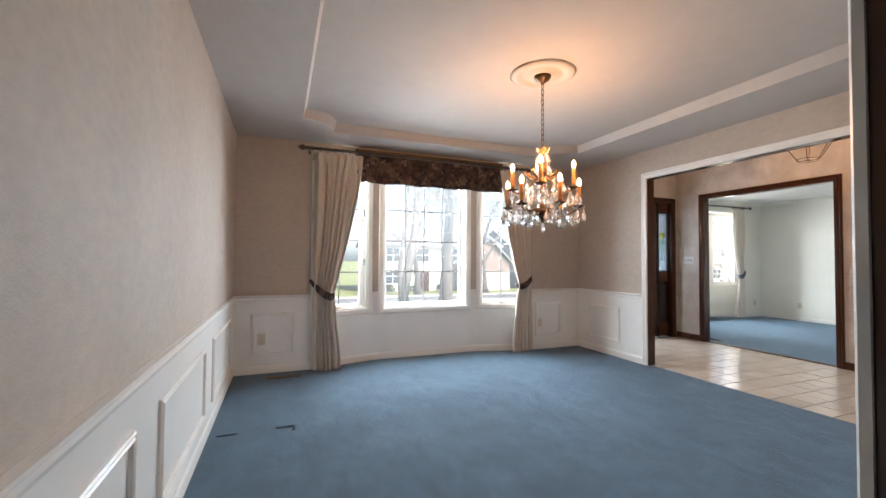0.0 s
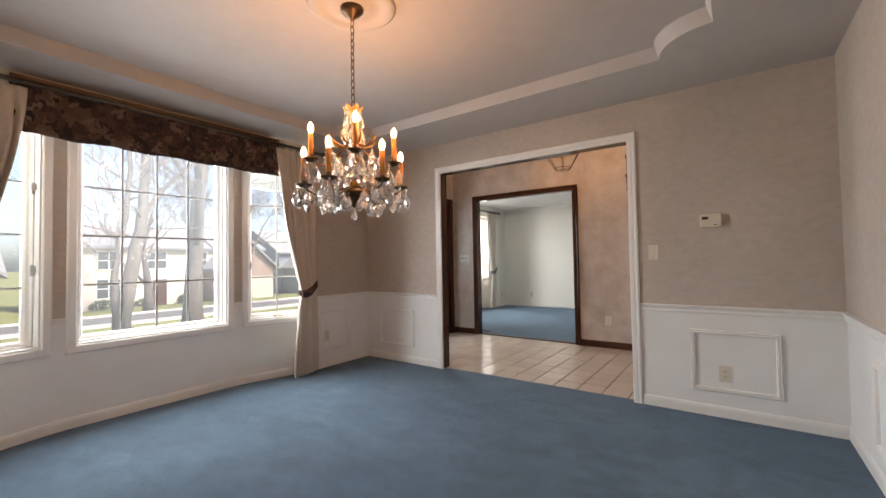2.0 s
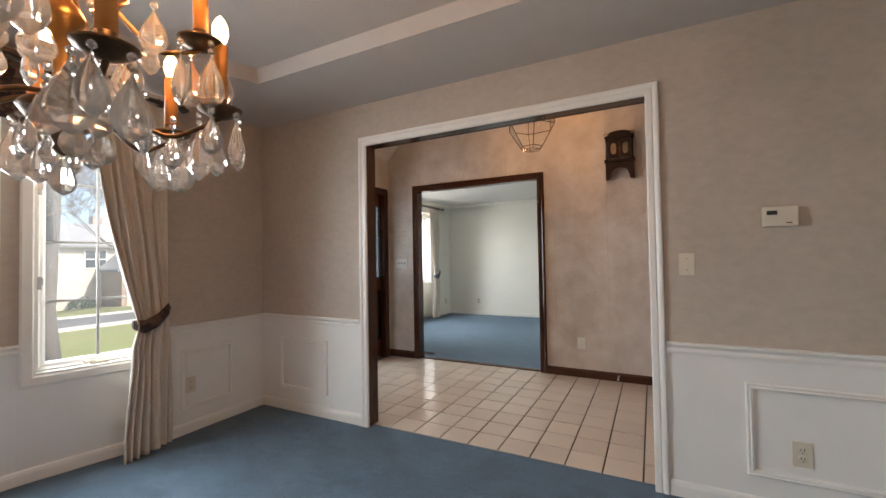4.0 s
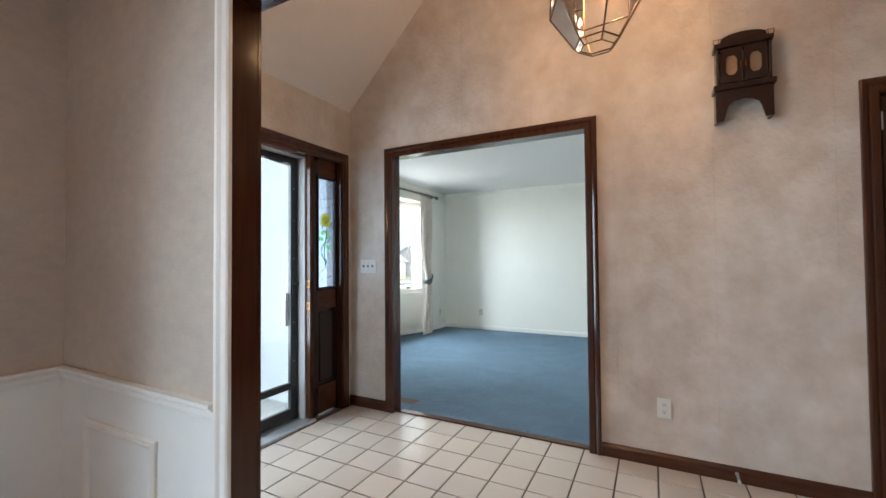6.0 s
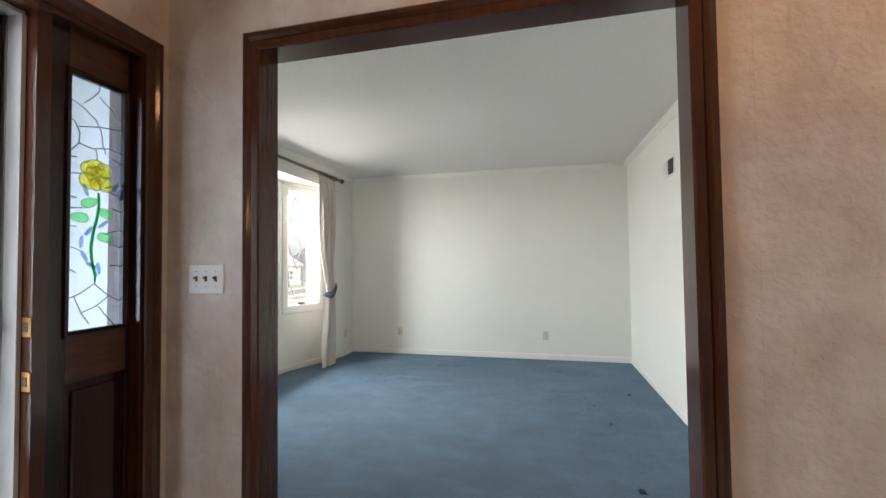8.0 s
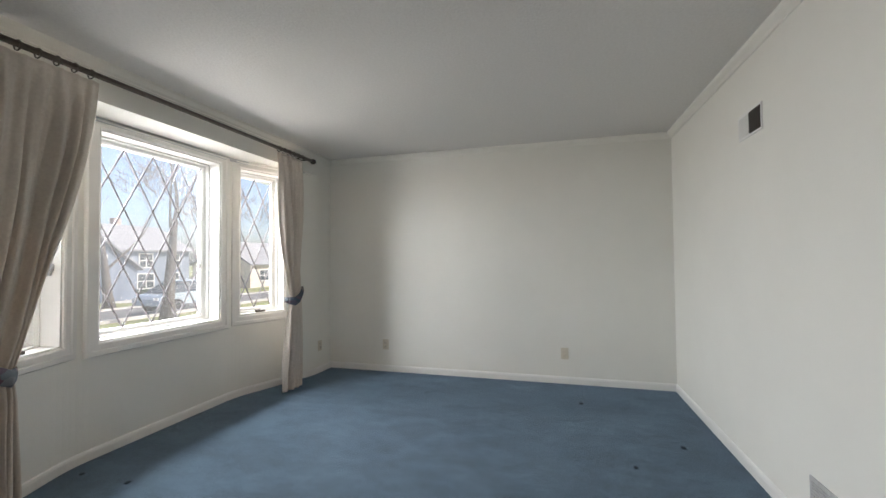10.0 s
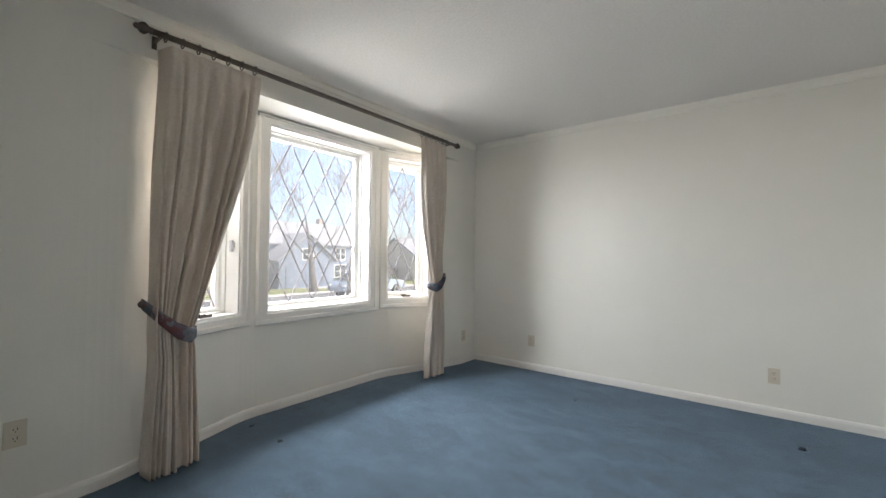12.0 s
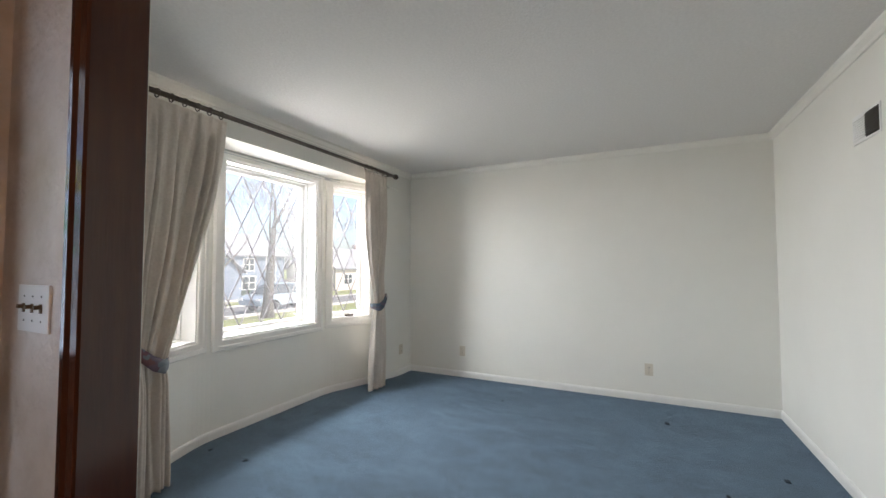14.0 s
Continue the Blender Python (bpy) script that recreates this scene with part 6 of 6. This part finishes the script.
def window_tree():
    """The small forked tree that stands close before the dining room bow."""
    rnd = random.Random(33)
    root = thing("tree", pose(2.27, 6.68, gz(6.68)), "small forked bare tree close to the bow window", "tree", "street trees")
    base = Vector((2.27, 6.68, gz(6.68)))
    trunk, crown = bmesh.new(), bmesh.new()

    def limb(bm, pts, r0, r1, segs=8):
        fine = []
        for a, b in zip(pts, pts[1:]):
            fine += [Vector(a).lerp(Vector(b), k / 3) for k in range(3)]
        fine.append(Vector(pts[-1]))
        n = len(fine) - 1
        fine = [p + Vector((rnd.uniform(-1, 1), rnd.uniform(-1, 1), 0)) * 0.008 for p in fine]
        tube(bm, fine, [r0 + (r1 - r0) * k / n for k in range(n + 1)], segs)
        return fine

    def twigs(p, d, length, r, level):
        q, pts, rad = p.copy(), [p.copy()], [r]
        for k in range(3):
            d = (d + Vector((rnd.uniform(-1, 1), rnd.uniform(-1, 1), rnd.uniform(-0.5, 0.6))) * 0.28).normalized()
            q = q + d * length / 3
            pts.append(q.copy())
            rad.append(max(0.0025, r * (1 - 0.22 * (k + 1))))
        tube(crown, pts, rad, 4)
        if level < 4:
            for c in range(3):
                side = Vector((rnd.uniform(-1, 1), rnd.uniform(-1, 1), rnd.uniform(-0.2, 0.8)))
                twigs(pts[rnd.choice((1, 2, 3))], (d * 0.7 + side * 0.8).normalized(), length * rnd.uniform(0.6, 0.85), rad[2] * 0.7, level + 1)
    main = limb(trunk, [(0.03, 0.02, -0.1), (0.02, 0.02, 0.75), (0.01, 0.02, 1.05), (0.06, 0.02, 1.30), (0.10, 0.02, 1.58), (0.17, 0.02, 1.94), (0.22, 0.03, 2.30), (0.24, 0.04, 2.80), (0.32, 0.10, 3.9)], 0.105, 0.040, 10)
    thin = limb(trunk, [(0.0, 0.02, 0.95), (-0.05, 0.03, 1.18), (-0.05, 0.04, 1.50), (-0.02, 0.05, 1.80), (0.05, 0.05, 2.18), (0.10, 0.06, 2.74), (0.02, 0.0, 3.6)], 0.045, 0.022)
    right = limb(trunk, [(0.20, 0.03, 2.15), (0.26, 0.03, 2.28), (0.36, 0.02, 2.47), (0.56, 0.0, 2.75), (0.95, -0.1, 3.1)], 0.040, 0.016)
    for line, n, size in ((main, 9, 0.9), (thin, 7, 0.7), (right, 8, 0.7)):
        for k in range(n):
            p = line[int(len(line) * (0.5 + 0.49 * k / n))]
            side = Vector((rnd.uniform(-1, 1), rnd.uniform(-0.6, 1), rnd.uniform(0.0, 0.8))).normalized()
            twigs(p, side, size * rnd.uniform(0.6, 1.1), 0.014, 1)
    part("trunk", trunk, M["bark"], root, smooth=True)
    part("crown", crown, M["twig"], root, "bare crown of fine twigs")


window_tree()
tree(4.80, 11.0, 14, 0.20, 35, "bare tree with a thick straight trunk", fork=0.4, twig=0.008)
tree(17.9, 17.5, 14, 0.24, 41, "bare tree beside the street", fork=0.28, depth=7, twig=0.008)
tree(24.5, 30.0, 16, 0.30, 43, "bare tree across the street", fork=0.25, depth=7, twig=0.012)
tree(10.5, 31.0, 15, 0.28, 47, "bare tree across the street", fork=0.26, depth=7, twig=0.012)
tree(33.0, 31.5, 15, 0.28, 51, "bare tree across the street", fork=0.26, depth=7, twig=0.012)
tree(-6.0, 17.0, 11, 0.28, 53, "bare tree on the lawn")
tree(40.0, 20.0, 11, 0.28, 57, "bare tree far along the street")

# ---------------------------------------------------------------- houses across the street
M["brick"] = mat("weathered_brick", (0.36, 0.27, 0.23), 0.9, var=(0.29, 0.21, 0.18), scale=9, bump=0.3, bump_scale=30)
M["vinyl"] = mat("cream_house_siding", (0.58, 0.52, 0.45), 0.7, var=(0.52, 0.47, 0.40), scale=2)
M["greyside"] = mat("blue_grey_house_siding", (0.19, 0.22, 0.27), 0.7, var=(0.16, 0.19, 0.24), scale=2)
M["shingle"] = mat("grey_roof_shingle", (0.26, 0.26, 0.27), 0.95, var=(0.21, 0.21, 0.22), scale=8, bump=0.3, bump_scale=20)
M["pane"] = mat("dark_house_window", (0.06, 0.07, 0.08), 0.1)


def gable(bm, x0, x1, y0, y1, z0, z1, axis, over=0.4, th=0.18):
    """A ridge roof over a box."""
    if axis == "x":
        ym = (y0 + y1) / 2
        prof = [(y0 - over, z0 - 0.15), (ym, z1), (y1 + over, z0 - 0.15), (y1 + over, z0 - 0.15 + th), (ym, z1 + th * 1.2), (y0 - over, z0 - 0.15 + th)]
        a, b = [bm.verts.new((x0 - over, y, z)) for y, z in prof], [bm.verts.new((x1 + over, y, z)) for y, z in prof]
    else:
        xm = (x0 + x1) / 2
        prof = [(x0 - over, z0 - 0.15), (xm, z1), (x1 + over, z0 - 0.15), (x1 + over, z0 - 0.15 + th), (xm, z1 + th * 1.2), (x0 - over, z0 - 0.15 + th)]
        a, b = [bm.verts.new((x, y0 - over, z)) for x, z in prof], [bm.verts.new((x, y1 + over, z)) for x, z in prof]
    for i in range(6):
        j = (i + 1) % 6
        bm.faces.new((a[i], a[j], b[j], b[i]))
    bm.faces.new(a[::-1])
    bm.faces.new(b)
    return bm


def block(bm, x0, x1, y0, y1, z0, z1, ridge, axis):
    """Walls with gable ends."""
    if axis == "x":
        ym = (y0 + y1) / 2
        prof = [(y0, z0), (y1, z0), (y1, z1), (ym, ridge), (y0, z1)]
        a, b = [bm.verts.new((x0, y, z)) for y, z in prof], [bm.verts.new((x1, y, z)) for y, z in prof]
    else:
        xm = (x0 + x1) / 2
        prof = [(x0, z0), (x1, z0), (x1, z1), (xm, ridge), (x0, z1)]
        a, b = [bm.verts.new((x, y0, z)) for x, z in prof], [bm.verts.new((x, y1, z)) for x, z in prof]
    for i in range(5):
        j = (i + 1) % 5
        bm.faces.new((a[i], a[j], b[j], b[i]))
    bm.faces.new(a[::-1])
    bm.faces.new(b)
    return bm


def house(x, y, w, d, eave, ridge, wall_m, label, wins, garage=None, wing=None, door=None):
    root = thing("house", pose(x, y, gz(y) - 0.02), label, "house", "houses across the street")
    part("wall", block(bmesh.new(), 0, w, 0, d, 0, eave, ridge, "x"), wall_m, root)
    part("roof", gable(bmesh.new(), 0, w, 0, d, eave, ridge, "x"), M["shingle"], root)
    if wing:
        wx0, wx1, wd, we, wr, wm = wing
        part("wing_wall", block(bmesh.new(), wx0, wx1, -wd, 1, 0, we, wr, "y"), wm, root)
        part("wing_roof", gable(bmesh.new(), wx0, wx1, -wd, d / 2, we, wr, "y"), M["shingle"], root)
    for wx, wz, ww, wh in wins:
        yy = -wing[2] if wing and wing[0] < wx < wing[1] else 0
        wn_ = part("window", boxes((wx - ww / 2 - 0.08, yy - 0.06, wz - 0.08, wx + ww / 2 + 0.08, yy - 0.01, wz + wh + 0.08)), M["trim"], root)
        part("window_pane", boxes((wx - ww / 2, yy - 0.075, wz, wx + ww / 2, yy - 0.055, wz + wh)), M["pane"], wn_)
        part("window_bar", boxes((wx - 0.03, yy - 0.09, wz, wx + 0.03, yy - 0.07, wz + wh), (wx - ww / 2, yy - 0.092, wz + wh / 2 - 0.03, wx + ww / 2, yy - 0.072, wz + wh / 2 + 0.03)), M["trim"], wn_)
    if garage:
        gx, gw_ = garage
        yy = -wing[2] if wing and wing[0] < gx < wing[1] else 0
        gd = part("garage_door", boxes((gx - gw_ / 2, yy - 0.06, 0, gx + gw_ / 2, yy - 0.01, 2.2)), wall_m, root)
        for k in range(4):
            part("door_panel", boxes((gx - gw_ / 2 + 0.05, yy - 0.085, 0.05 + 0.54 * k, gx + gw_ / 2 - 0.05, yy - 0.055, 0.52 + 0.54 * k)), wall_m if wall_m == M["greyside"] else M["vinyl"], gd)
    if door:
        part("front_door", boxes((door - 0.5, -0.08, 0, door + 0.5, -0.01, 2.15)), M["stain"], root)
    part("chimney", boxes((w * 0.7, d * 0.5, ridge - 0.8, w * 0.7 + 0.7, d * 0.5 + 0.7, ridge + 0.9)), M["brick"], root)
    return root


house(-8, 40, 13, 9, 3.0, 5.6, M["brick"], "single-storey brick house with a gabled garage", [(2.5, 0.9, 1.6, 1.3), (5.5, 0.9, 1.2, 1.3)], garage=(10.2, 4.4), wing=(7.6, 12.8, 2.5, 2.8, 5.2, M["brick"]))
house(9, 40, 14, 9, 4.8, 6.6, M["vinyl"], "cream two-storey house with a brick garage wing", [(1.8, 0.9, 1.4, 1.4), (1.8, 3.1, 1.3, 1.3), (5.0, 3.1, 1.3, 1.3), (8.2, 3.1, 1.3, 1.3)], garage=(11.2, 4.6), wing=(8.6, 13.6, 3.0, 2.9, 5.4, M["brick"]), door=5.2)
house(27, 43, 15, 10, 4.7, 7.3, M["greyside"], "blue-grey two-storey house with a double garage", [(10.0, 0.9, 1.6, 1.4), (13.0, 0.9, 1.3, 1.4), (10.0, 3.0, 1.3, 1.3), (13.0, 3.0, 1.3, 1.3), (3.6, 3.0, 1.2, 1.1)], garage=(3.6, 5.0), wing=(0.4, 6.8, 3.0, 2.9, 5.6, M["greyside"]), door=8.0)
house(48, 40, 14, 9, 3.0, 5.8, M["vinyl"], "cream single-storey house with small windows", [(2.5, 0.9, 1.6, 1.3), (6.0, 0.9, 1.6, 1.3), (11.0, 0.9, 1.6, 1.3)])
house(68, 38, 14, 9, 3.0, 5.8, M["brick"], "brick single-storey house with small windows", [(2.5, 0.9, 1.6, 1.3), (6.0, 0.9, 1.6, 1.3), (11.0, 0.9, 1.6, 1.3)])

# board fence and shrubs between the houses
root = thing("board_fence", pose(42.6, 44, gz(44)), "weathered grey board fence between the houses", "fence")
for k in range(28):
    part("board", boxes((k * 0.2, -0.01, 0, k * 0.2 + 0.18, 0.01, 1.7 + 0.03 * (k % 3))), M["bark"], root)
M["shrub"] = mat("evergreen_shrub", (0.05, 0.075, 0.03), 0.9, var=(0.03, 0.05, 0.02), scale=5)


def shrub(x, y, r, seed):
    rnd = random.Random(seed)
    root = thing("shrub", pose(x, y, gz(y)), "rounded evergreen foundation shrub", "shrub", "foundation shrubs")
    bm = bmesh.new()
    for k in range(420):
        t, p = rnd.uniform(0, 6.283), math.acos(rnd.uniform(-0.2, 1))
        rr = r * rnd.uniform(0.75, 1.08)
        c = Vector((rr * math.sin(p) * math.cos(t), rr * math.sin(p) * math.sin(t), max(0.02, r * 0.25 + rr * 0.8 * math.cos(p))))
        u = Vector((rnd.uniform(-1, 1), rnd.uniform(-1, 1), rnd.uniform(-1, 1))).normalized()
        v = u.orthogonal().normalized()
        s = r * 0.12
        bm.faces.new([bm.verts.new(c + u * s), bm.verts.new(c + v * s * 0.6), bm.verts.new(c - u * s), bm.verts.new(c - v * s * 0.6)])
    part("foliage", bm, M["shrub"], root)
    part("stem", tube(bmesh.new(), [(0, 0, 0), (0, 0, r * 0.7)], 0.05, 6), M["bark"], root)


for i, (x, y, r) in enumerate(((10.2, 39.2, 0.7), (12.8, 39.2, 0.6), (16.0, 39.0, 0.8), (36.2, 42.2, 0.8), (39.0, 42.2, 0.7), (-5.5, 39.2, 0.7), (44.0, 41, 0.8))):
    shrub(x, y, r, 70 + i)

# ---------------------------------------------------------------- parked car
M["carpaint"] = mat("pale_blue_car_paint", (0.45, 0.52, 0.58), 0.25, 0.3, var=(0.42, 0.49, 0.55), scale=3)
M["tyre"] = mat("black_rubber", (0.02, 0.02, 0.02), 0.8, var=(0.03, 0.03, 0.03), scale=20)
car = thing("car", pose(22.0, 21.0, gz(21.0) + 0.012, 0, 0, 0), "pale blue saloon car parked at the kerb", "car")
side = [(-2.2, 0.35), (-2.25, 0.62), (-2.1, 0.82), (-1.35, 0.92), (1.0, 0.95), (2.0, 0.85), (2.25, 0.65), (2.25, 0.35)]
roof_ = [(-1.75, 0.90), (-1.0, 1.38), (0.35, 1.42), (1.15, 0.94)]


def extrude_side(prof, w0, w1):
    bm = bmesh.new()
    a, b = [bm.verts.new((x, -w0 if z < 1.2 else -w1, z)) for x, z in prof], [bm.verts.new((x, w0 if z < 1.2 else w1, z)) for x, z in prof]
    n = len(prof)
    for k in range(n):
        bm.faces.new((a[k], a[(k + 1) % n], b[(k + 1) % n], b[k]))
    bm.faces.new(a[::-1])
    bm.faces.new(b)
    bmesh.ops.bevel(bm, geom=list(bm.edges), offset=0.05, segments=2, affect="EDGES")
    return bm


part("body", extrude_side(side, 0.86, 0.86), M["carpaint"], car)
part("cabin_glass", extrude_side(roof_, 0.76, 0.60), M["pane"], car, "dark cabin glass")
part("roof", boxes((-1.0, -0.60, 1.40, 0.32, 0.60, 1.445), bevel=0.02), M["carpaint"], car)
for x in (-1.4, 1.4):
    for sy in (-1, 1):
        wh = part("wheel", lathe(bmesh.new(), [(0.20, -0.02), (0.30, -0.02), (0.32, 0.03), (0.32, 0.17), (0.30, 0.21), (0.20, 0.21)], 24, Matrix.Translation((x, sy * 0.70 - (0.0 if sy > 0 else 0.0), 0.32)) @ pose(0, 0, 0, -90 * sy)), M["tyre"], car)
        part("rim", lathe(bmesh.new(), [(0.195, 0.0), (0.195, 0.215), (0.06, 0.19), (0.02, 0.2)], 16, Matrix.Translation((x, sy * 0.70, 0.32)) @ pose(0, 0, 0, -90 * sy)), M["alu"], wh)
for x, nm in ((-2.26, "headlight"), (2.26, "tail_light")):
    for sy in (-1, 1):
        part(nm, boxes((x - 0.02, sy * 0.62 - 0.14, 0.62, x + 0.02, sy * 0.62 + 0.14, 0.74), bevel=0.01), M["white_plastic"] if nm == "headlight" else M["petal"], car)
